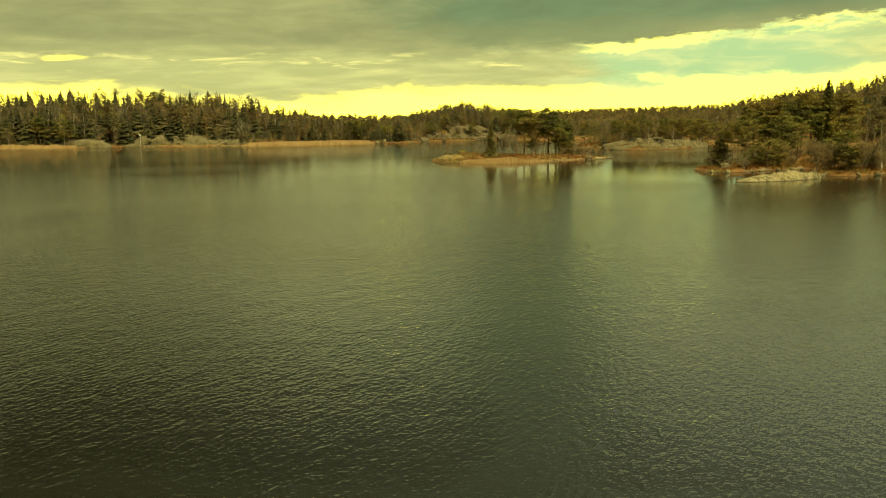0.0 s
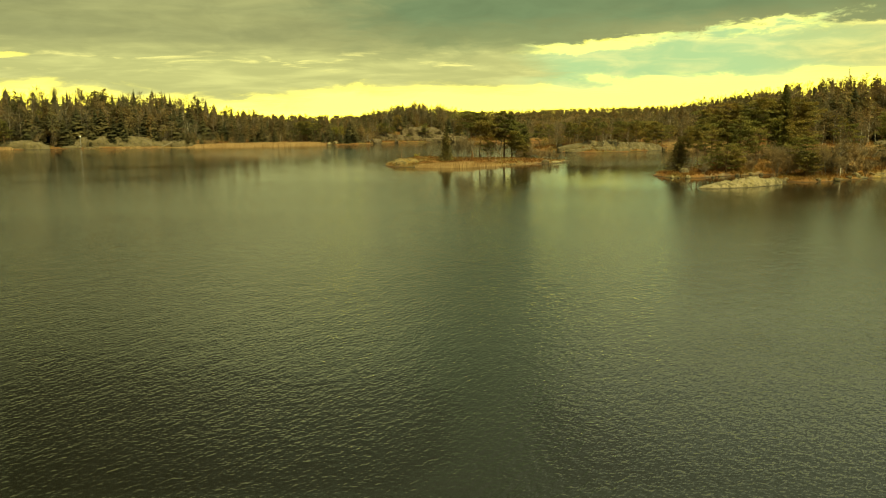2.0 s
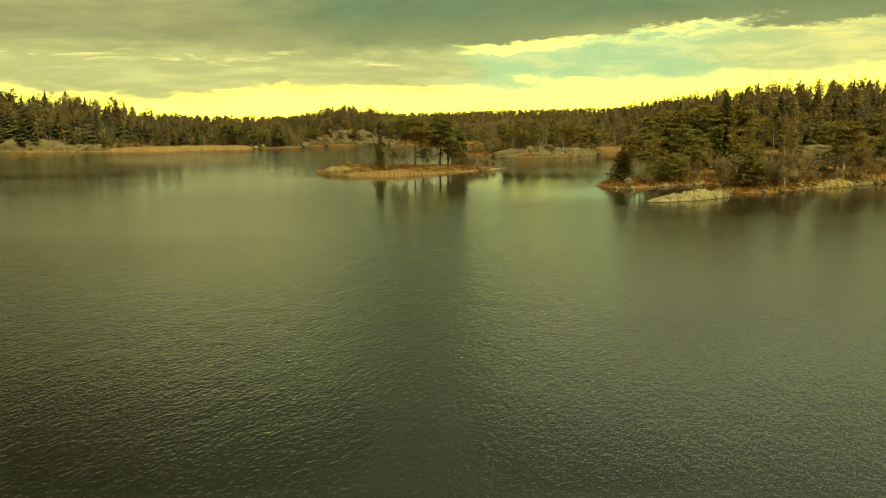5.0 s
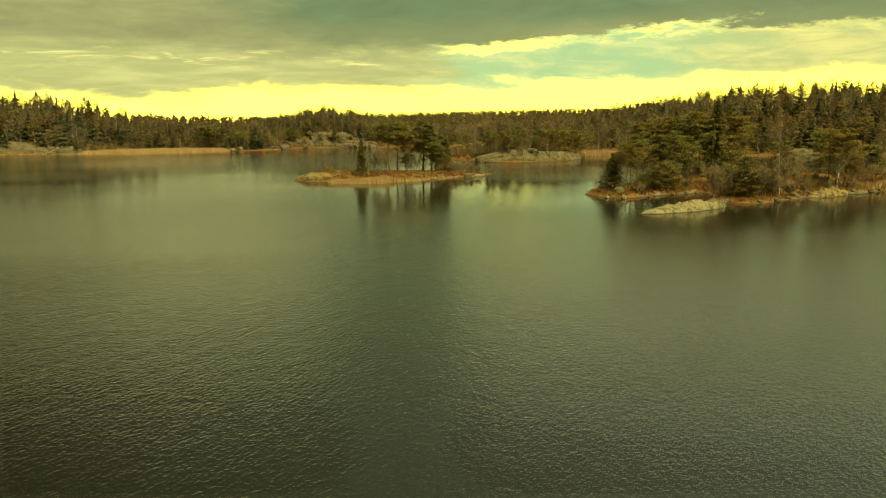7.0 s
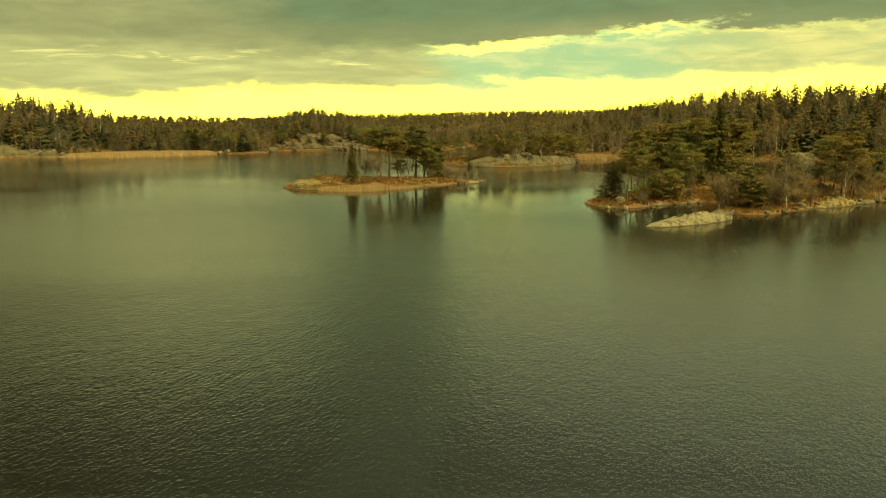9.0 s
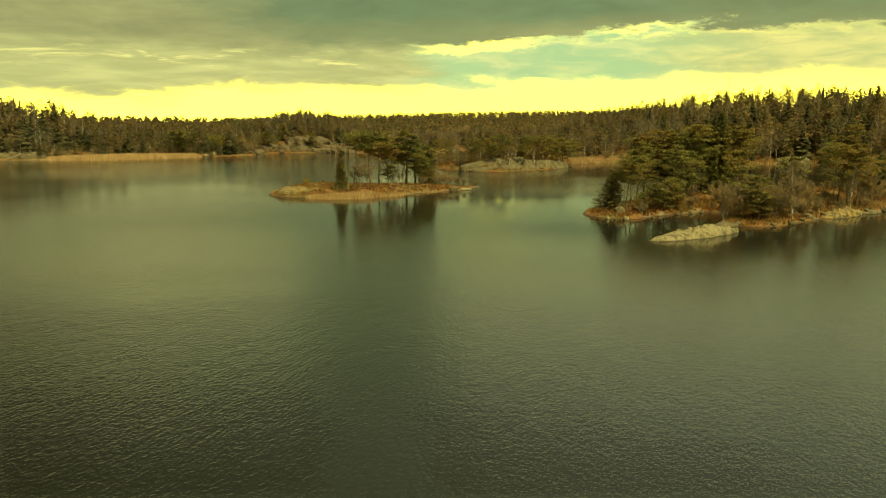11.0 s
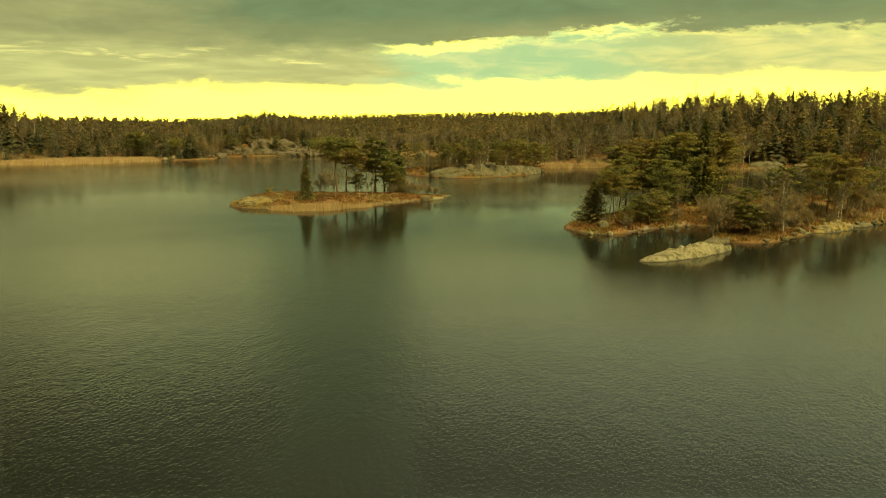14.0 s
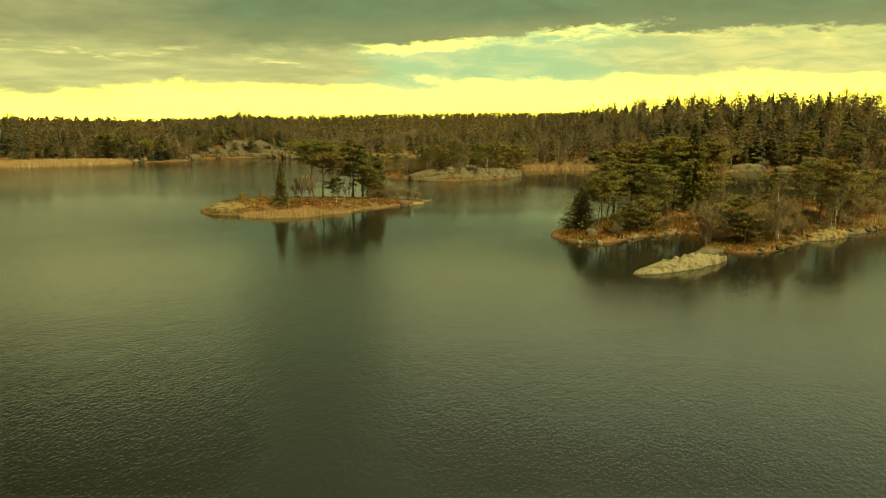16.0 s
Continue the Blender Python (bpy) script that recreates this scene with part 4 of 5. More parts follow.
whaleback("rock_skerry", (46.9, 130.4), (63.6, 136.9), 4.6, 1.35, 1, M_PALEROCK, "long pale whaleback rock rising out of the lake")
whaleback("rock_slab", (61.8, 141.6), (69.2, 144.6), 3.4, 0.75, 2, M_ROCK, "flat grey granite slab at the waterside")
whaleback("rock_outcrop", (85.6, 149.6), (97.0, 153.9), 4.6, 1.3, 3, M_MOSSROCK, "rounded rock with yellow lichen on the shore")
rock("rock_slab", 83.6, 148.4, 4.6, 1.6, 0.4, 22, 4, M_ROCK, "flat grey slab along the waterline", z=0.0)
rock("rock_slab", 99.5, 155.0, 6.0, 2.4, 0.6, 20, 40, M_ROCK, "low grey slab along the waterline", z=0.0)
for k, (x, y, r, mat) in enumerate(((54.4, 157.6, 1.9, M_ROCK), (51.0, 154.2, 0.9, M_PALEROCK), (53.4, 152.6, 1.2, M_PALEROCK), (57.6, 156.2, 0.7, M_ROCK), (68.2, 159.4, 0.8, M_ROCK), (61.0, 156.6, 0.6, M_PALEROCK),
                                    (52.0, 153.6, 0.7, M_ROCK), (58.6, 153.8, 0.8, M_ROCK), (65.0, 157.9, 0.9, M_ROCK), (70.4, 159.6, 0.8, M_ROCK))):
    tagged(rock("boulder", x, y, r, r * 0.8, r * 0.62, k * 40, 60 + k, mat, "rounded granite boulder at the water's edge", "boulder", detail=3), "", "", "boulders on the point")
rock("rock_slab", 40.6, 211.6, 3.6, 1.6, 0.55, 25, 5, M_PALEROCK, "low flat rock at the islet's end", z=0.0)
rock("rock_slab", 44.4, 217.4, 5.0, 1.1, 0.4, 55, 6, M_ROCK, "thin spit of flat rock in the water", z=0.0)
rock("boulder", 37.6, 209.6, 2.2, 1.3, 0.9, 15, 7, M_CLIFF, "reddish boulder at the islet's shore", "boulder", z=0.05)
rock("rock_outcrop", 3.4, 206.5, 11.0, 12.5, 1.5, 25, 8, M_MOSSROCK, "mossy rock back of the islet with yellow lichen", sink=0.45, detail=5, rough=0.12, z=0.15)
rock("rock_slab", 1.2, 201.2, 5.0, 2.2, 0.7, -40, 9, M_MOSSROCK, "grey rock ledge along the islet's waterline", z=0.0)


def crag(name, x, y, length, width, height, turn, seed, mat, label, category, group, sink=0.3):
    """An angular block split off along joints: the hull of a few loose points, its edges worn."""
    r = random.Random(seed)
    bm = bmesh.new()
    for k in range(16):
        p = Vector((r.uniform(-1, 1), r.uniform(-1, 1), r.uniform(-1, 1)))
        m = max(abs(p.x), abs(p.y), abs(p.z))
        p = p / m * r.uniform(0.82, 1.0)
        bm.verts.new((p.x * length / 2, p.y * width / 2, (p.z * 0.5 + 0.5 - sink) * height / (1 - sink)))
    hull = bmesh.ops.convex_hull(bm, input=bm.verts)
    bmesh.ops.delete(bm, geom=[v for v in bm.verts if not v.link_faces], context="VERTS")
    bmesh.ops.subdivide_edges(bm, edges=bm.edges[:], cuts=2, use_grid_fill=True)
    bm.normal_update()
    off = Vector((seed * 1.3, seed * 0.7, seed * 2.1))
    for v in bm.verts:
        v.co += v.normal * 0.09 * min(length, height) * noise.fractal(v.co * 0.9 + off, 0.8, 2.0, 4)
    bmesh.ops.bevel(bm, geom=[e for e in bm.edges if e.is_manifold and e.calc_face_angle(0) > 0.5], offset=0.06, segments=1, affect="EDGES")
    me = bpy.data.meshes.new(name)
    bm.to_mesh(me)
    bm.free()
    me.materials.append(mat)
    ob = new(name, me)
    ob.matrix_basis = pose(x, y, max(-0.1, ground_at(x, y)), r.uniform(-9, 9), r.uniform(-9, 9), turn)
    return tagged(ob, label, category, group)


for k, (x, y, a) in enumerate(((98.4, 154.6, 1.8), (101.0, 155.8, 1.3), (104.2, 157.2, 1.6), (82.4, 147.6, 1.5), (80.2, 146.0, 1.1), (76.0, 142.8, 1.2), (107.0, 158.6, 1.2), (109.5, 160.0, 1.5), (87.0, 150.4, 1.0), (72.2, 141.6, 1.0))):
    crag("shore_boulder", x, y, a, a * 0.8, a * 0.45, 37 * k, 500 + k, M_ROCK, "grey boulder along the bushy shore", "boulder", "boulders on the point")

# the rocky headland
for tip, end, w, h, k, m, b in (((55.0, 282.0), (83.0, 285.0), 11.0, 2.4, 11, M_ROCK, 1.3), ((57.0, 277.6), (80.0, 280.6), 7.0, 1.5, 12, M_ROCK, 0.5), ((70.0, 281.5), (94.0, 293.0), 9.0, 2.0, 13, M_ROCK, 1.0), ((86.0, 286.0), (97.5, 301.0), 6.0, 1.4, 14, M_ROCK, 0.5)):
    tagged(whaleback("rock_outcrop", tip, end, w, h, k, m, "grey rugged granite back on the headland", b), "", "", "headland rocks")
rr = random.Random(77)
for k in range(38):
    u = rr.random()
    x = 54 + 44 * u
    y = (282 - 24 * u if u < 0.25 else 270.5 + 25 * u ** 1.2) + 1.0 + rr.uniform(0, 9) * (1 - 0.3 * u)
    a = rr.uniform(1.4, 4.6)
    a *= 0.5
    crag("rock_block", x, y, a, a * rr.uniform(0.5, 0.9), a * rr.uniform(0.3, 0.6), rr.uniform(0, 180), 300 + k, M_ROCK, "angular grey granite block on the headland", "rock", "headland rocks")
# the cliff over the far shore
for k in range(52):
    x = rr.uniform(-13, 36)
    up = rr.random() ** 1.3
    y = 426 - 0.035 * (x - 14) ** 2 * (1 if x < 14 else 0.4) + up * 17
    a = rr.uniform(1.0, 3.2) * (1.15 - 0.3 * up)
    crag("cliff_block", x, y, a, a * rr.uniform(0.6, 1.0), a * rr.uniform(0.4, 0.8), rr.uniform(0, 180), 400 + k, M_CLIFF, "angular brownish granite block of the cliff", "cliff rock", "cliff rocks")
for k, (x, y, a, b, h, t) in enumerate(((14, 435, 24, 12, 3.6, 4), (-4, 426, 14, 9, 2.6, 24), (25, 432, 15, 9, 3.0, -10), (6, 428, 18, 6, 1.8, 6), (19, 428.5, 16, 5, 1.6, -4), (33, 423.5, 7, 6, 2.8, 0), (-9, 414, 7, 5, 1.6, 40))):
    tagged(rock("rock_outcrop", x, y, a, b, h, t, 80 + k, M_CLIFF, "rugged brownish granite face of the cliff", "cliff rock", sink=0.3, detail=5, rough=0.26), "", "", "cliff rocks")
# the stony beach
for k in range(14):
    x = -31 + 1.35 * k + rr.uniform(-0.5, 0.5)
    a = rr.uniform(1.2, 3.4)
    crag("beach_boulder", x, 391 + 0.75 * (x + 27) + rr.uniform(-0.5, 3.0), a, a * 0.8, a * 0.4, rr.uniform(0, 180), 600 + k, M_PALEROCK, "pale boulder on the stony beach", "boulder", "beach boulders")
# outcrops along the western shore
for k, (x, y, a, b, h, t) in enumerate(((-121.5, 370.5, 38, 10, 5.4, 5), (-110, 371.5, 22, 9, 3.4, 8), (-157, 359, 28, 9, 3.6, -4), (-137.5, 365, 9, 5, 1.2, 10), (-92, 371, 12, 6, 2.6, 0), (-100, 374, 8, 6, 3.2, 0), (-128, 365.5, 9, 3, 0.8, 12))):
    tagged(rock("rock_outcrop", x, y, a, b, h, t, 110 + k, M_ROCK, "smooth grey rock hump on the wooded shore", sink=0.3, rough=0.15, z=0.1), "", "", "western shore rocks")
for k, (x, y, a, b, h) in enumerate(((189, 308, 15, 7, 2.1), (203, 306, 8, 5, 1.4), (99, 425, 12, 6, 2.0), (84, 424, 9, 5, 1.5), (66, 434, 12, 7, 2.4), (-62, 415, 14, 7, 3.0))):
    tagged(rock("rock_outcrop", x, y, a, b, h, k * 17, 130 + k, M_ROCK, "low mossy rock on the far shore", rough=0.18), "", "", "far shore rocks")

# ---------------------------------------------------------------- reeds


def reed_bed(name, outline, height, count, width, seed, label):
    """A stand of dry reeds: leaning stalks within an outline."""
    rng = np.random.default_rng(seed)
    poly = np.array(outline, float)
    lo, hi = poly.min(0), poly.max(0)
    p = rng.uniform(lo, hi, (count * 4, 2))
    d = inside_distance(poly, p[:, 0], p[:, 1]) + 0.8 * wobble(p[:, 0], p[:, 1], 6, seed)
    p, d = p[d > 0][:count], d[d > 0][:count]
    onisle = (p[:, 0] > -6) & (p[:, 0] < 50) & (p[:, 1] > 188) & (p[:, 1] < 230)
    z = np.where(onisle, island_height(p[:, 0], p[:, 1]), land_height(p[:, 0], p[:, 1]))
    h = height * rng.uniform(0.82, 1.06, len(p)) * (0.5 + 0.5 * smooth(0, 2.0, d)) * (1 + 0.05 * wobble(p[:, 0], p[:, 1], 9, seed + 1))
    a = rng.uniform(0, 2 * np.pi, len(p))
    foot = np.column_stack([p, np.maximum(z, -0.4) - 0.05])
    lean = np.column_stack([rng.normal(0.03, 0.09, len(p)) * h, rng.normal(0, 0.09, len(p)) * h, h + np.maximum(0, -z).clip(0, 0.4)])
    side = np.column_stack([np.cos(a), np.sin(a), np.zeros(len(p))]) * width
    v = np.stack([foot - side, foot + side, foot + lean * 0.7 + side * 0.8, foot + lean, foot + lean * 0.7 - side * 0.8], 1)
    n = len(p) * 5
    idx = np.arange(n).reshape(-1, 5)
    g = Geo()
    g.add(v.reshape(-1, 3), np.vstack([idx[:, [0, 1, 2, 4]]]))
    q = g.f[0]
    tri = np.column_stack([idx[:, [4, 2, 3]], -np.ones(len(idx), int)])
    ob = new(name, mesh_of(name, v.reshape(-1, 3), np.vstack([q, tri]), np.zeros(2 * len(idx), int), [M_REED]))
    return tagged(ob, label, "reeds", "", "stuff")


reed_bed("reeds", [(4.5, 197.5), (5.5, 194.6), (10, 192.6), (15, 192.4), (20, 195.2), (25, 200.2), (23, 201.5), (18, 199.2), (12, 198), (8, 198)], 1.05, 5200, 0.02, 1, "dry straw-coloured reeds along the islet's shore")
reed_bed("reeds", [(24, 200), (30, 204.4), (36, 209), (35, 210), (28, 206), (23, 201.5)], 0.4, 1200, 0.02, 2, "thin dry grass along the islet's shore")
reed_bed("reeds", [(-88, 363), (-78, 358), (-66, 357), (-54, 362), (-41, 373), (-31, 383), (-34, 394), (-44, 402), (-62, 398), (-80, 383), (-87, 370)], 1.6, 17000, 0.045, 3, "broad bed of dry golden reeds at the far shore")
reed_bed("reeds", [(-132, 362.5), (-116, 361.5), (-100, 365), (-84, 363), (-84, 367), (-100, 369), (-116, 366), (-132, 366)], 0.4, 1200, 0.05, 4, "narrow fringe of dry reeds under the rocks")
reed_bed("reeds", [(-215, 346), (-190, 352), (-170, 348), (-158, 349), (-156, 353), (-170, 355), (-192, 359), (-216, 352)], 1.5, 5000, 0.055, 5, "dry golden reeds along the wooded shore")
reed_bed("reeds", [(106, 317), (114, 319), (124, 320), (134, 316), (142, 315), (142, 320), (130, 326), (112, 329), (105, 325)], 1.6, 5000, 0.05, 6, "dry golden reeds in the small bay")
reed_bed("reeds", [(84, 160), (90, 158.5), (98, 161), (104, 165), (106, 172), (98, 174), (88, 170)], 1.4, 3600, 0.035, 7, "pale dry reeds behind the shore bushes")
reed_bed("reeds", [(104, 157.5), (112, 160), (124, 166), (123, 169), (112, 164), (104, 160)], 1.7, 1500, 0.03, 8, "dry reeds at the waterline")
reed_bed("reeds", [(150, 309), (180, 300.5), (196, 305), (214, 298), (232, 285.5), (233, 289), (212, 302), (194, 308), (178, 305), (152, 313)], 0.9, 3000, 0.05, 9, "rusty dry fringe along the far bay")

# ---------------------------------------------------------------- woods


def facing(geo, c, nrm, size, rng, mi=0):
    """Sprays that look outwards from a crown."""
    n = len(c)
    nrm = nrm + rng.normal(0, 0.38, (n, 3))
    nrm /= np.linalg.norm(nrm, axis=1)[:, None]
    t = np.cross(nrm, rng.normal(size=(n, 3)))
    t /= np.linalg.norm(t, axis=1)[:, None] + 1e-9
    b = np.cross(nrm, t)
    sz = (size * rng.uniform(0.55, 1.4, n))[:, None]
    v = np.stack([c - t * sz, c + t * sz * 0.8 - b * sz * 0.7, c + t * sz * 0.2 + b * sz], 1)
    geo.add(v.reshape(-1, 3), np.arange(n * 3).reshape(n, 3), mi)


def whorled(geo, rng, h, whorls, per, width):
    """A spruce crown of drooping boughs round a dense core."""
    tube(geo, [(0, 0, h * 0.07), (0, 0, h * 0.45), (0, 0, h * 0.97)], [h * width * 0.42, h * width * 0.25, 0.02], 5)
    top = np.array([0, 0, h])
    for i in range(whorls):
        u = (i + rng.uniform(-0.25, 0.25)) / whorls
        R = h * width * (1 - u) ** 0.85 + 0.14
        k = max(3, int(round(per * (1 - 0.35 * u))))
        a0 = rng.uniform(0, 6.283)
        for j in range(k):
            a = a0 + 6.283 * j / k + rng.normal(0, 0.18)
            L = R * rng.uniform(0.6, 1.3)
            out, side = np.array([math.cos(a), math.sin(a), 0]), np.array([-math.sin(a), math.cos(a), 0])
            z = h * (0.06 + 0.90 * max(u, 0)) + rng.normal(0, 0.45 * h / whorls)
            root = np.array([0, 0, z + 0.22 * L])
            tip = out * L + np.array([0, 0, z - 0.30 * L])
            mid = out * L * 0.55 + np.array([0, 0, z - rng.uniform(0.15, 0.5) * L])
            wide = L * rng.uniform(0.34, 0.5)
            geo.add(np.array([root, mid - side * wide, tip, mid + side * wide]), np.array([[0, 1, 2], [0, 2, 3]]))


def padded(geo, rng, h, base, pads, per, size, width, power=0.55):
    """A pine crown of loose pads, one over the other, that close to a rounded top."""
    for i in range(pads):
        u = min(1.0, (i + rng.uniform(0, 1)) / pads)
        R = h * width * (1.02 - u) ** power
        a = 2.4 * i + rng.normal(0, 0.5)
        r = R * rng.uniform(0.3, 0.8)
        c = np.array([math.cos(a) * r, math.sin(a) * r, h * (base + (0.965 - base) * u)])
        p = c + rng.normal(size=(per, 3)) * np.array([R * 0.36, R * 0.36, h * 0.028])
        d = p - np.array([0, 0, c[2] - 0.12 * h])
        facing(geo, p, d / (np.linalg.norm(d, axis=1)[:, None] + 1e-6), size * (1.15 - 0.55 * u), rng)
    facing(geo, np.array([0, 0, h * 0.925]) + rng.normal(size=(5, 3)) * np.array([0.12, 0.12, 0.02 * h]), np.tile([0, 0, 1.0], (5, 1)), size * 0.45, rng)


def rounded(geo, rng, h, count, size, width, power):
    """A crown seen from afar: sprays over a rounded or pointed outline."""
    u = rng.random(count) ** 0.8
    a = rng.uniform(0, 6.283, count)
    r = h * width * (1.0 - u) ** power * rng.uniform(0.55, 1.05, count) * (1 + 0.25 * np.sin(3 * a + rng.uniform(0, 6)))
    c = np.column_stack([r * np.cos(a), r * np.sin(a), h * (0.08 + 0.88 * u)])
    d = np.column_stack([np.cos(a), np.sin(a), 0.3 + u])
    facing(geo, c, d, size * 1.15, rng)


def lowtree(kind, seed):
    """A light version for woods far off. Slots: pine bark, pine, spruce, birch bark, twigs, grey bark, buds."""
    rng = np.random.default_rng(seed)
    w, g = Geo(), Geo()
    h = LOWSIZE[kind]
    if kind in ("pine", "spruce", "far"):
        tube(w, [(0, 0, -0.4), (rng.normal(0, 0.1), rng.normal(0, 0.1), h * 0.5), (0, 0, h * 0.985)], [0.14, 0.10, 0.05], 3)
        if kind == "spruce":
            whorled(g, rng, h, 22, 8, rng.uniform(0.20, 0.28))
        elif kind == "pine":
            padded(g, rng, h, rng.uniform(0.12, 0.36), 20, 18, 0.43, rng.uniform(0.19, 0.25))
        else:
            rounded(g, rng, h, 60, 0.72, rng.uniform(0.26, 0.40), 0.9 if seed % 4 == 1 else 0.45)
        a, b = 0, (2 if kind == "spruce" else 1)
    elif kind in ("birch", "bud"):
        tube(w, [(0, 0, -0.4), (rng.normal(0, 0.15), rng.normal(0, 0.15), h * 0.5), (0, 0, h * 0.96)], [0.10, 0.07, 0.012], 3)
        for q in range(8):
            z = h * rng.uniform(0.3, 0.85)
            aa = q * 2.4
            L = h * 0.2 * rng.uniform(0.7, 1.3) * (1.2 - z / h)
            tube(w, [(0, 0, z), (math.cos(aa) * L * 0.6, math.sin(aa) * L * 0.6, z + L * 0.9), (math.cos(aa) * L, math.sin(aa) * L, z + L * 1.9)], [0.04, 0.028, 0.01], 3)
        n = 210
        u = rng.random(n)
        aa = rng.uniform(0, 6.283, n)
        r = h * 0.19 * np.sin(np.pi * (0.12 + 0.84 * u)) * rng.uniform(0.15, 1.0, n)
        c = np.column_stack([r * np.cos(aa), r * np.sin(aa), h * (0.2 + 0.74 * u)])
        d = np.column_stack([np.cos(aa) * 0.55, np.sin(aa) * 0.55, np.ones(n)]) + rng.normal(0, 0.25, (n, 3))
        brush(g, c, d, 1.3, 0.05, rng)
        if kind == "bud":
            facing(g, c[:90], d[:90], 0.32, rng)
        a, b = (3 if seed % 4 == 1 else 5), (6 if kind == "bud" else 4)
    else:
        for q in range(5):
            aa = q * 1.3 + rng.uniform(0, 0.5)
            tube(w, [(0, 0, -0.3), (math.cos(aa) * h * 0.1, math.sin(aa) * h * 0.1, h * 0.4), (math.cos(aa) * h * 0.22, math.sin(aa) * h * 0.22, h * 0.85)], [0.06, 0.04, 0.012], 3)
        n = 300
        u = rng.random(n)
        aa = rng.uniform(0, 6.283, n)
        r = h * 0.36 * np.sin(np.pi * (0.15 + 0.78 * u)) * rng.uniform(0.2, 1.0, n)
        c = np.column_stack([r * np.cos(aa), r * np.sin(aa), h * (0.03 + 0.85 * u)])
        d = np.column_stack([np.cos(aa) * 0.5, np.sin(aa) * 0.5, np.ones(n)]) + rng.normal(0, 0.3, (n, 3))
        brush(g, c, d, 1.1, 0.05, rng)
        a, b = 5, 4
    v1, f1, m1 = w.arrays()
    v2, f2, m2 = g.arrays()
    f2 = np.where(f2 >= 0, f2 + len(v1), f2)
    return np.vstack([v1, v2]), np.vstack([f1, f2]), np.concatenate([np.full(len(f1), a), np.full(len(f2), b)])


def brush(geo, c, d, length, width, rng):
    """A haze of thin twigs."""
    n = len(c)
    d = d / np.linalg.norm(d, axis=1)[:, None]
    side = np.cross(d, rng.normal(size=(n, 3)))
    side /= np.linalg.norm(side, axis=1)[:, None] + 1e-9
    L = (length * rng.uniform(0.5, 1.3, n))[:, None]
    v = np.stack([c - side * width, c + side * width, c + d * L], 1)
    geo.add(v.reshape(-1, 3), np.arange(n * 3).reshape(n, 3))


LOWSIZE = {"far": 11, "pine": 13, "spruce": 13, "birch": 12, "bud": 11, "alder": 9}
LOW = {k: [lowtree(k, 200 + 10 * j + i) for i in range(4)] for j, k in enumerate(("pine", "spruce", "birch", "bud", "alder", "far"))}
WOOD_MATS = [M_BARK, M_WOODPINE, M_SPRUCE, M_BIRCH, M_TWIG, M_GREYBARK, M_BUD]


def wood_of(name, spots, seed, label):
    """Joins many light trees into one wood. spots: rows of kind, x, y, z, height."""
    rng = np.random.default_rng(seed)
    vs, fs, ms, n = [], [], [], 0
    for kind, x, y, z, h in spots:
        v, f, m = LOW[kind][rng.integers(4)]
        a = rng.uniform(0, 6.283)
        s = h / LOWSIZE[kind]
        w = s * rng.uniform(1.05, 1.5)
        c, q = math.cos(a) * w, math.sin(a) * w
        vs.append(np.column_stack([v[:, 0] * c - v[:, 1] * q + x, v[:, 0] * q + v[:, 1] * c + y, v[:, 2] * s + z]))
        fs.append(np.where(f >= 0, f + n, f))
        ms.append(m)
        n += len(v)
    ob = new(name, mesh_of(name, np.vstack(vs), np.vstack(fs), np.concatenate(ms), WOOD_MATS))
    return tagged(ob, label, "forest", "", "stuff")


def scatter(x0, x1, y0, y1, step, lo, hi, seed, keep=None):
    """Loose grid of places on land, lo to hi metres from the shore."""
    rng = np.random.default_rng(seed)
    gx, gy = np.meshgrid(np.arange(x0, x1, step), np.arange(y0, y1, step))
    x = gx.ravel() + rng.uniform(-0.45, 0.45, gx.size) * step
    y = gy.ravel() + rng.uniform(-0.45, 0.45, gx.size) * step
    sd = -inside_distance(LAKE, x, y)
    ok = (sd > lo) & (sd < hi)
    if keep is not None:
        ok &= keep(x, y)
    x, y, sd = x[ok], y[ok], sd[ok]
    return x, y, land_height(x, y), sd, rng


def pick(rng, weights):
    kinds = list(weights)
    w = np.array([weights[k] for k in kinds], float)
    return kinds[rng.choice(len(kinds), p=w / w.sum())]


def wood(name, area, step, lo, hi, seed, mixture, tall, label, keep=None):
    x, y, z, sd, rng = scatter(*area, step, lo, hi, seed, keep)
    spots = []
    for i in range(len(x)):
        kind = pick(rng, mixture(x[i], y[i], sd[i]))
        h = tall(x[i], y[i], sd[i]) * (rng.uniform(0.82, 1.1) if rng.random() < 0.75 else rng.uniform(0.35, 0.75)) * {"far": 1.0, "pine": 0.97, "spruce": 0.93, "birch": 0.96, "bud": 0.8, "alder": 0.62}[kind]
        spots.append((kind, x[i], y[i], z[i] - 0.1, h))
    return wood_of(name, spots, seed, label)


def front_row(area, step, lo, hi, seed, mixture, tall, keep=None):
    """Trees that stand free at the edge of the woods, each a thing of its own."""
    x, y, z, sd, rng = scatter(*area, step, lo, hi, seed, keep)
    for i in range(len(x)):
        kind = pick(rng, mixture)
        put_tree(kind, x[i], y[i], tall * rng.uniform(0.75, 1.15) * {"pine": 1.0, "midpine": 1.0, "low": 0.45, "spruce": 0.9, "birch": 0.95, "alder": 0.6, "bush": 0.25, "bud": 0.4}[kind])


def west_mix(x, y, sd):
    if x < -75:
        return {"pine": 3.0, "spruce": 5.6, "birch": 3.2, "bud": 0.3, "alder": 0.8}
    return {"pine": 3.6, "spruce": 3.0, "birch": 2.2, "alder": 1.0}


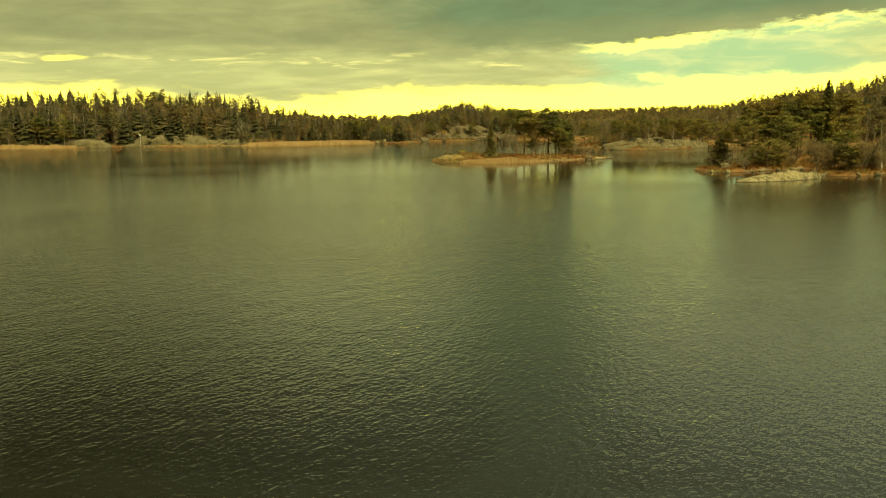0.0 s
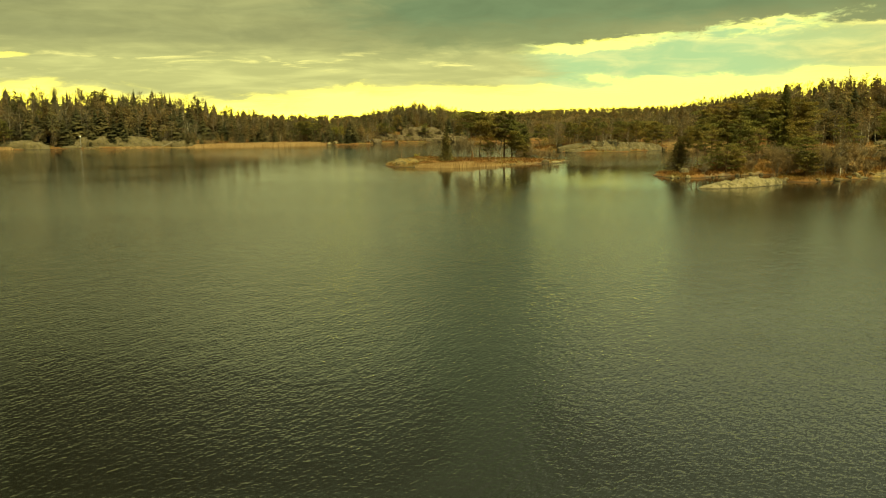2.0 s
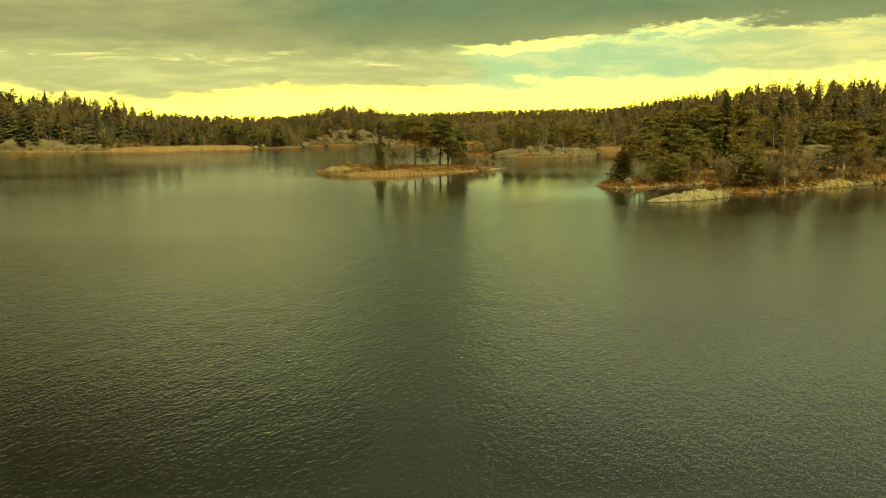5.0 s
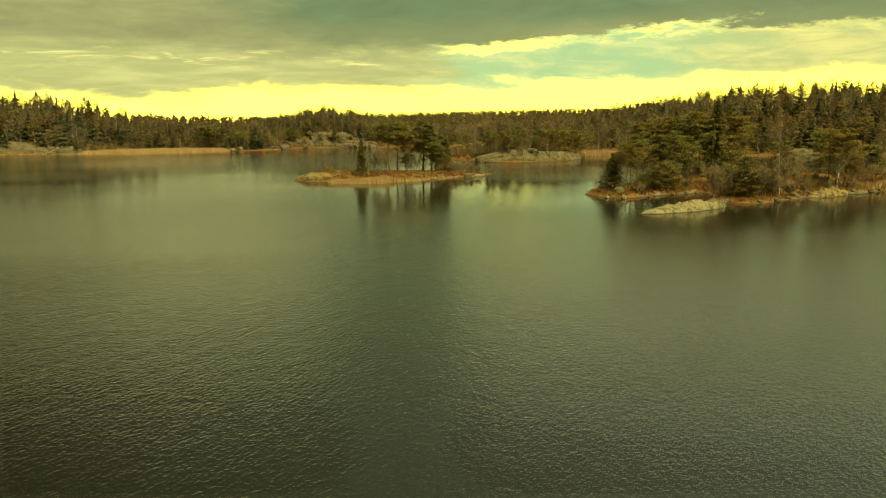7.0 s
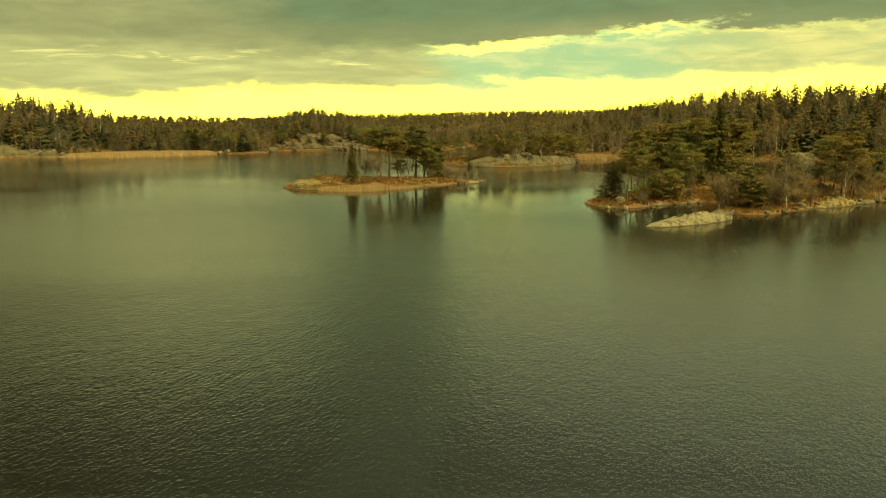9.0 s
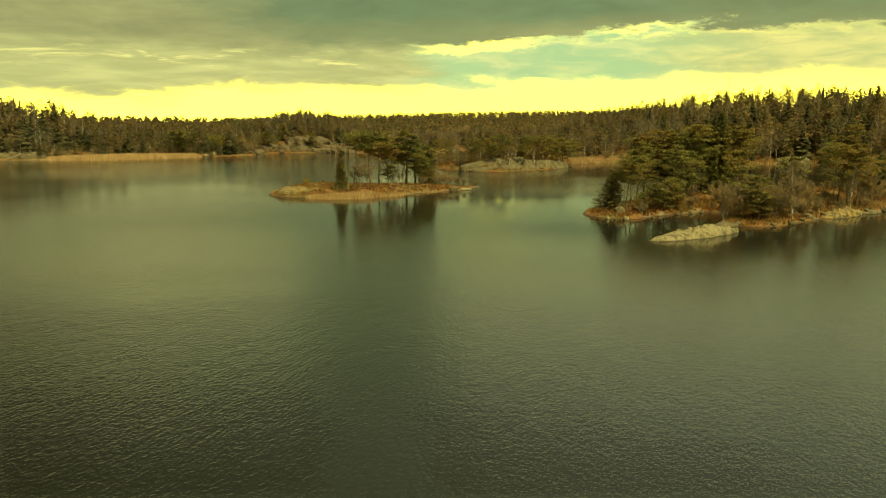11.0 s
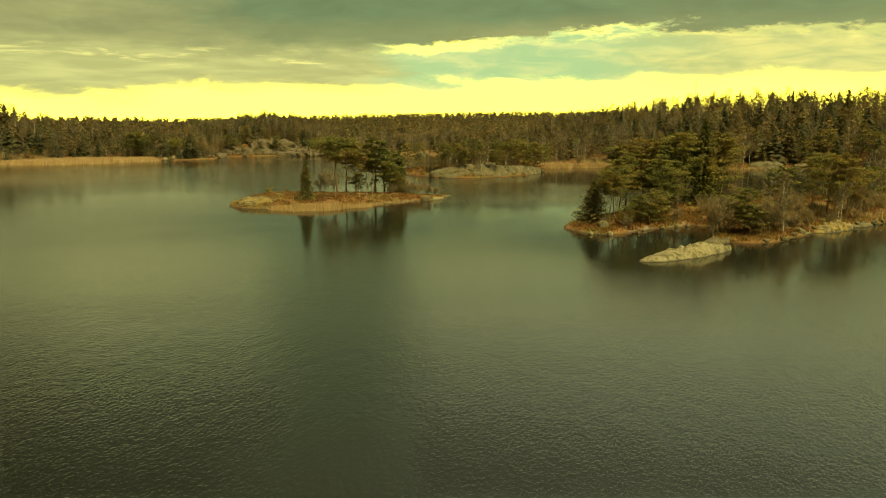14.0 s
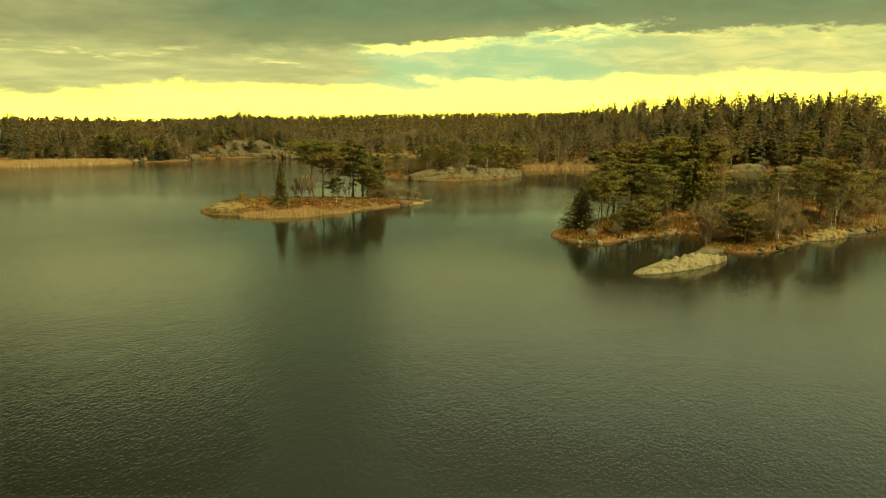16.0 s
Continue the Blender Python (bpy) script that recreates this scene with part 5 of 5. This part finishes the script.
def west_keep(x, y):
    return ~((x > -90) & (x < -22) & (y < 402)) & ~((x > -50) & (x < -36) & (y < 412))


wood("forest_west", (-290, -8, 352, 520), 4.1, 4, 58, 301, west_mix, lambda x, y, sd: 17.0 if x < -95 else (12.8 if x < -70 else 10.3), "mixed spruce, pine and leafless birch forest", west_keep)
wood("thicket_west", (-260, -6, 350, 425), 3.4, 1.5, 10, 310, lambda x, y, sd: {"spruce": 1.0, "alder": 2.6, "pine": 2.6, "birch": 0.8}, lambda x, y, sd: 6.0, "low dark thicket along the western shore", lambda x, y: ~((x > -137) & (x < -90) & (y < 374)) & ~((x > -168) & (x < -142) & (y < 366)))
wood("forest_cliff", (-14, 122, 424, 530), 4.2, 9, 80, 302, lambda x, y, sd: {"pine": 3.0, "spruce": 2.0, "birch": 4.0, "alder": 0.6} if x < 44 else {"pine": 1.8, "spruce": 0.6, "birch": 1.0, "alder": 4.5},
     lambda x, y, sd: 10.6 if x < 44 else 9.0, "pine and birch wood above the cliff", lambda x, y: ~((x > -14) & (x < 34) & (y < 444)))
wood("forest_cliff_top", (-12, 42, 438, 476), 3.8, 9, 80, 312, lambda x, y, sd: {"pine": 4.0, "spruce": 1.4, "birch": 3.0}, lambda x, y, sd: 9.6, "tall pines and spruces on top of the cliff")
wood("forest_headland", (52, 190, 280, 430), 4.2, 12, 80, 303, lambda x, y, sd: {"pine": 3.4, "spruce": 0.8, "birch": 2.4, "alder": 1.2}, lambda x, y, sd: 8.5 + 4.0 * min(1, sd / 35), "rusty pine wood on the headland",
     lambda x, y: ~((x < 78) & (y < 292)) & ~((x > 110) & (x < 140) & (y < 338)))
wood("forest_hill", (165, 450, 292, 500), 5.5, 5, 115, 304, lambda x, y, sd: {"pine": 3.6, "spruce": 2.4, "birch": 2.4 if x < 270 else 4.2, "bud": 0.2, "alder": 0.5}, lambda x, y, sd: 15.0, "dense dark conifer forest on the hill")
wood("forest_east_shore", (125, 300, 165, 290), 7.5, 3, 40, 305, lambda x, y, sd: {"pine": 3, "spruce": 1, "birch": 2, "alder": 2}, lambda x, y, sd: 11, "mixed wood along the eastern shore")
wood("forest_far", (-60, 1000, 1010, 1130), 6.6, 5, 4000, 306, lambda x, y, sd: {"far": 6, "birch": 0.15}, lambda x, y, sd: 9.0, "distant wooded ridge")
wood("forest_slope", (0, 760, 800, 1010), 12.5, 5, 4000, 315, lambda x, y, sd: {"far": 6, "alder": 0.3}, lambda x, y, sd: 11.0, "wooded slope below the distant ridge")
wood("forest_back", (30, 420, 528, 650), 7.4, 5, 4000, 309, lambda x, y, sd: {"far": 4, "alder": 1.2}, lambda x, y, sd: 10.0, "pine wood between the headland and the ridge")
wood("forest_middle", (40, 560, 650, 800), 9.5, 5, 4000, 307, lambda x, y, sd: {"far": 5, "alder": 0.8}, lambda x, y, sd: 10.5, "low wood behind the shores")
wood("forest_low_ridge", (-330, 60, 740, 845), 7.0, 5, 4000, 308, lambda x, y, sd: {"far": 5, "alder": 0.4}, lambda x, y, sd: 10.5, "low wooded ridge behind the western shore")
front_row((-235, -92, 352, 380), 6.5, 2.2, 7, 401, {"midpine": 2, "spruce": 0.7, "birch": 2.8, "alder": 1.8, "low": 1, "bush": 0.8}, 12.5, lambda x, y: ~((x > -143) & (x < -88) & (y < 374)))
front_row((52, 112, 274, 330), 4.4, 2.6, 13, 403, {"midpine": 4, "low": 2.2, "birch": 0.8, "alder": 0.6, "bush": 0.8}, 8.0)
front_row((-12, 46, 416, 448), 5.0, 3, 22, 404, {"birch": 1.8, "alder": 1.0, "midpine": 1.2, "low": 1.2, "bush": 1.2}, 8.0)
front_row((158, 240, 290, 325), 5.5, 3, 9, 405, {"midpine": 2, "birch": 2.2, "spruce": 1, "bush": 1, "alder": 0.8}, 12.0)
front_row((84, 126, 150, 198), 4.4, 1.6, 11, 406, {"alder": 2.2, "birch": 1.6, "midpine": 0.5, "bush": 4.0, "low": 0.3}, 8.5)
front_row((72, 86, 141, 160), 3.2, 1.4, 9, 408, {"alder": 1.6, "bush": 4, "birch": 0.6}, 7.5)
front_row((58, 84, 141, 182), 6.4, 2.6, 12, 407, {"bush": 3, "alder": 1.2, "low": 0.5}, 9.0)
put_tree("birch", -82, 408, 14.5, 0)
for x, y, h, k, w in ((-46, 411, 9.5, 1, 1.35), (-42, 409, 9.8, 0, 1.4), (-38, 411, 9.2, 1, 1.4), (-43, 413, 10.0, 0, 1.3)):
    put_tree("midpine", x, y, h, k, None, w)
for x, y, h in ((-47, 408, 5.0), (-40, 407, 5.2), (-35.5, 409, 5.0)):
    put_tree("low", x, y, h, None, None, 1.2)
for x, y, h in ((-29.5, 412, 8.6), (-26.5, 411, 7.6), (-28, 414, 8.0)):
    put_tree("bud", x, y, h)
for x, y, h in ((-24, 406, 3.4), (-20, 405, 2.6), (-13.5, 408, 6.0), (-12, 410, 5.0)):
    put_tree("bush", x, y, h)
put_tree("bud", -104, 378, 8.0)
# pale birches and a tall spruce that stand out on the hill, a grove of bare trees in the bay behind the headland
for x, y, h, k in ((246, 350, 12.5, 0), (251, 352, 12.0, 1), (268, 360, 13.0, 2), (262, 342, 14.0, 0), (239, 309, 14.5, 1), (253, 319, 15.5, 2), (225, 297, 9.5, 0), (231, 300, 12.0, 2), (206, 316, 10.0, 1)):
    put_tree("birch", x, y, h, k, None, 0.9)
put_tree("spruce", 245.4, 335.2, 31.0 - ground_at(245.4, 335.2), 1)
for k, (x, y, h) in enumerate(((84, 288, 8.2), (88, 290, 9.4), (91.5, 292, 9.8), (94, 296, 9.2), (97, 300, 8.8), (86, 294, 9.0), (79, 290, 6.8), (75, 300, 7.4), (70, 304, 7.8), (66, 300, 6.6))):
    put_tree("midpine", x, y, h, k % 3, None, 1.2)
for k, (x, y, h) in enumerate(((110, 327, 2.6), (114, 331, 3.0), (118, 330, 2.4), (124, 331, 3.2), (129, 328, 2.8), (134, 326, 3.0), (127, 335, 3.4), (138, 325, 2.6))):
    put_tree("bush", x, y, h, k % 3)
for k, (x, y, h) in enumerate(((117, 335, 9.9), (119.5, 341, 8.6), (123, 342, 9.2), (127, 347, 9.6), (130, 349, 9.0), (133, 349, 7.6), (121, 338, 8.4))):
    put_tree("birch", x, y, h, k % 3, None, 0.55)
for k, (x, y, h) in enumerate(((79, 447, 11.5), (84, 452, 10.5), (73, 446, 9.5), (89, 449, 9.0), (100, 470, 11.5), (108, 484, 12.5), (115, 480, 12.5), (121, 486, 11.5), (95, 462, 10.5))):
    put_tree("alder", x, y, h, k % 2, None, 1.15)

# ---------------------------------------------------------------- undergrowth

M_HEATH = foliage("dry_heath", (0.11, 0.05, 0.02), (0.24, 0.118, 0.047), (0.24, 0.17, 0.07), 0.6)


def undergrowth(name, area, count, seed, height, label, isle=False):
    """Low heather, blueberry scrub and dead grass in tufts."""
    rng = np.random.default_rng(seed)
    p = rng.uniform((area[0], area[2]), (area[1], area[3]), (count * 3, 2))
    d = inside_distance(ISLAND, p[:, 0], p[:, 1]) if isle else -inside_distance(LAKE, p[:, 0], p[:, 1])
    patch = wobble(p[:, 0], p[:, 1], 5, seed) + rng.normal(0, 0.4, len(p))
    p = p[(d > 0.7) & (patch > -0.35)][:count]
    z = island_height(p[:, 0], p[:, 1]) if isle else land_height(p[:, 0], p[:, 1])
    n, k = len(p), 3
    a = rng.uniform(0, 6.283, (n, k))
    h = height * rng.uniform(0.4, 1.3, (n, k))
    foot = np.repeat(np.column_stack([p, z - 0.04])[:, None], k, 1) + rng.normal(0, 0.12, (n, k, 3)) * np.array([1, 1, 0])
    side = np.stack([np.cos(a), np.sin(a), 0 * a], -1) * 0.07
    tip = foot + np.stack([rng.normal(0, 0.5, (n, k)) * h, rng.normal(0, 0.5, (n, k)) * h, h], -1)
    v = np.stack([foot - side, foot + side, tip], 2).reshape(-1, 3)
    f = np.column_stack([np.arange(len(v)).reshape(-1, 3), -np.ones(len(v) // 3, int)])
    ob = new(name, mesh_of(name, v, f, np.zeros(len(f), int), [M_HEATH]))
    return tagged(ob, label, "undergrowth", "", "stuff")


undergrowth("heath", (48, 84, 139, 176), 9000, 501, 0.45, "rust-brown heather and dead grass under the pines")
undergrowth("heath", (84, 128, 145, 200), 8000, 502, 0.6, "rust-brown scrub along the shore")
undergrowth("heath", (-3, 47, 195, 227), 7000, 503, 0.35, "rust-brown heather and dead grass on the islet", True)
undergrowth("heath", (50, 112, 272, 330), 7000, 504, 0.7, "rust-brown scrub on the headland")
undergrowth("heath", (130, 250, 282, 325), 4500, 505, 0.9, "rust-brown scrub along the bay")
undergrowth("heath", (-14, 60, 400, 450), 4000, 506, 1.0, "brown scrub between the cliff rocks")

# ---------------------------------------------------------------- small things

M_DEAD = bark("bleached_wood", (0.15, 0.125, 0.095), (0.27, 0.235, 0.185), 4.0, 0.4)
M_STEEL = bark("galvanised_steel", (0.22, 0.22, 0.22), (0.32, 0.32, 0.31), 6.0, 1.0)


def marker_post(x, y, h):
    """A thin post with a small crossbar."""
    foot = tagged(new("marker_post"), "thin weathered wooden post standing on the islet", "post")
    foot.location = (x, y, ground_at(x, y))
    g = Geo()
    tube(g, [(0, 0, -0.3), (0.01, 0, h * 0.5), (0, 0.01, h)], [0.09, 0.08, 0.065], 7)
    part("pole", g.mesh("pole", [M_BARK], True), foot)
    g = Geo()
    tube(g, [(-0.35, 0, h * 0.93), (0, 0.02, h * 0.95), (0.1, 0, h * 0.95)], [0.03, 0.035, 0.03], 5)
    part("crossbar", g.mesh("crossbar", [M_BARK], True), foot)


def radio_mast(x, y, h):
    """A slender lattice mast over the wood."""
    foot = tagged(new("radio_mast"), "slender steel lattice mast on the wooded hill", "mast")
    foot.location = (x, y, ground_at(x, y))
    r = 0.55
    corners = [(r * math.cos(a), r * math.sin(a)) for a in (0.3, 2.4, 4.5)]
    for cx, cy in corners:
        g = Geo()
        tube(g, [(cx, cy, 0), (cx * 0.8, cy * 0.8, h * 0.5), (cx * 0.5, cy * 0.5, h)], [0.16, 0.14, 0.12], 5)
        part("leg", g.mesh("leg", [M_STEEL]), foot)
    n = int(h / 2)
    for k in range(3):
        g = Geo()
        (ax, ay), (bx, by) = corners[k], corners[(k + 1) % 3]
        pts = []
        for i in range(n + 1):
            q = 1 - 0.5 * i / n
            pts.append((ax * q, ay * q, i * h / n) if i % 2 else (bx * q, by * q, i * h / n))
        tube(g, pts, [0.06] * len(pts), 4)
        part("bracing", g.mesh("bracing", [M_STEEL]), foot)
    g = Geo()
    tube(g, [(0, 0, h - 1), (0, 0, h + 1.5), (0, 0, h + 3)], [0.15, 0.12, 0.08], 5)
    part("antenna", g.mesh("antenna", [M_STEEL]), foot)


def fallen_tree(x, y, length, turn, rise, seed, label):
    """A dead trunk with broken limbs."""
    rng = np.random.default_rng(seed)
    foot = tagged(new("fallen_tree"), label, "dead tree")
    foot.matrix_basis = pose(x, y, max(0.1, ground_at(x, y)), 0, 0, turn)
    g = Geo()
    path = [(0, 0, -0.1), (length * 0.3, 0.1, rise * 0.35), (length * 0.65, -0.1, rise * 0.7), (length, 0.1, rise)]
    tube(g, path, [0.2, 0.17, 0.12, 0.04], 6)
    part("trunk", g.mesh("trunk", [M_DEAD], True), foot)
    for k in range(7):
        w = rng.uniform(0.3, 0.95)
        b = np.array([length * w, 0, rise * w])
        d = np.array([rng.uniform(0, 0.6), rng.normal(0, 0.6), rng.uniform(0.2, 0.8)]) * length * 0.3
        g = Geo()
        tube(g, [b, b + d * 0.5 + rng.normal(0, 0.1, 3), b + d], [0.07, 0.05, 0.015], 4)
        part("limb", g.mesh("limb", [M_DEAD]), foot)


marker_post(1.6, 217.0, 2.9)


def shore_light(x, y, h):
    """A harbour light: a slender post with a white lantern on a bracket."""
    foot = tagged(new("shore_light"), "slender grey post with a white lantern on the rocky shore", "light post")
    foot.location = (x, y, max(0.1, ground_at(x, y)))
    g = Geo()
    tube(g, [(0, 0, -0.4), (0, 0.01, h * 0.5), (0, 0, h)], [0.14, 0.12, 0.10], 8)
    part("post", g.mesh("post", [M_STEEL], True), foot)
    g = Geo()
    tube(g, [(0, 0, h * 0.96), (0.3, 0, h * 1.0), (0.6, 0, h * 1.01)], [0.06, 0.06, 0.05], 6)
    part("bracket", g.mesh("bracket", [M_STEEL], True), foot)
    g = Geo()
    tube(g, [(-0.1, 0, h), (-0.1, 0, h + 0.1), (-0.1, 0, h + 0.55), (-0.1, 0, h + 0.75)], [0.22, 0.30, 0.28, 0.04], 10)
    part("lantern", g.mesh("lantern", [M_WHITE], True), foot, "white lantern housing")


M_WHITE = bark("white_paint", (0.62, 0.62, 0.58), (0.78, 0.78, 0.74), 5.0, 1.0)
shore_light(-133.5, 365.2, 4.2)
radio_mast(430, 766, 55)
fallen_tree(-101, 367.5, 9, 20, 3.2, 1, "bleached fallen tree leaning over the western shore")
fallen_tree(57.2, 163.5, 4.5, 150, 1.2, 2, "bleached dead branch at the tip of the point")
fallen_tree(14.2, 204.2, 4.0, 160, 1.0, 3, "grey fallen trunk among the islet's reeds")
fallen_tree(79, 291, 4.0, 70, 3.4, 4, "bleached dead pine standing on the headland rock")

for foot, rest in templates.items():
    for first in rest:
        if first not in used:
            for o in (*first.children_recursive, first):
                bpy.data.objects.remove(o)
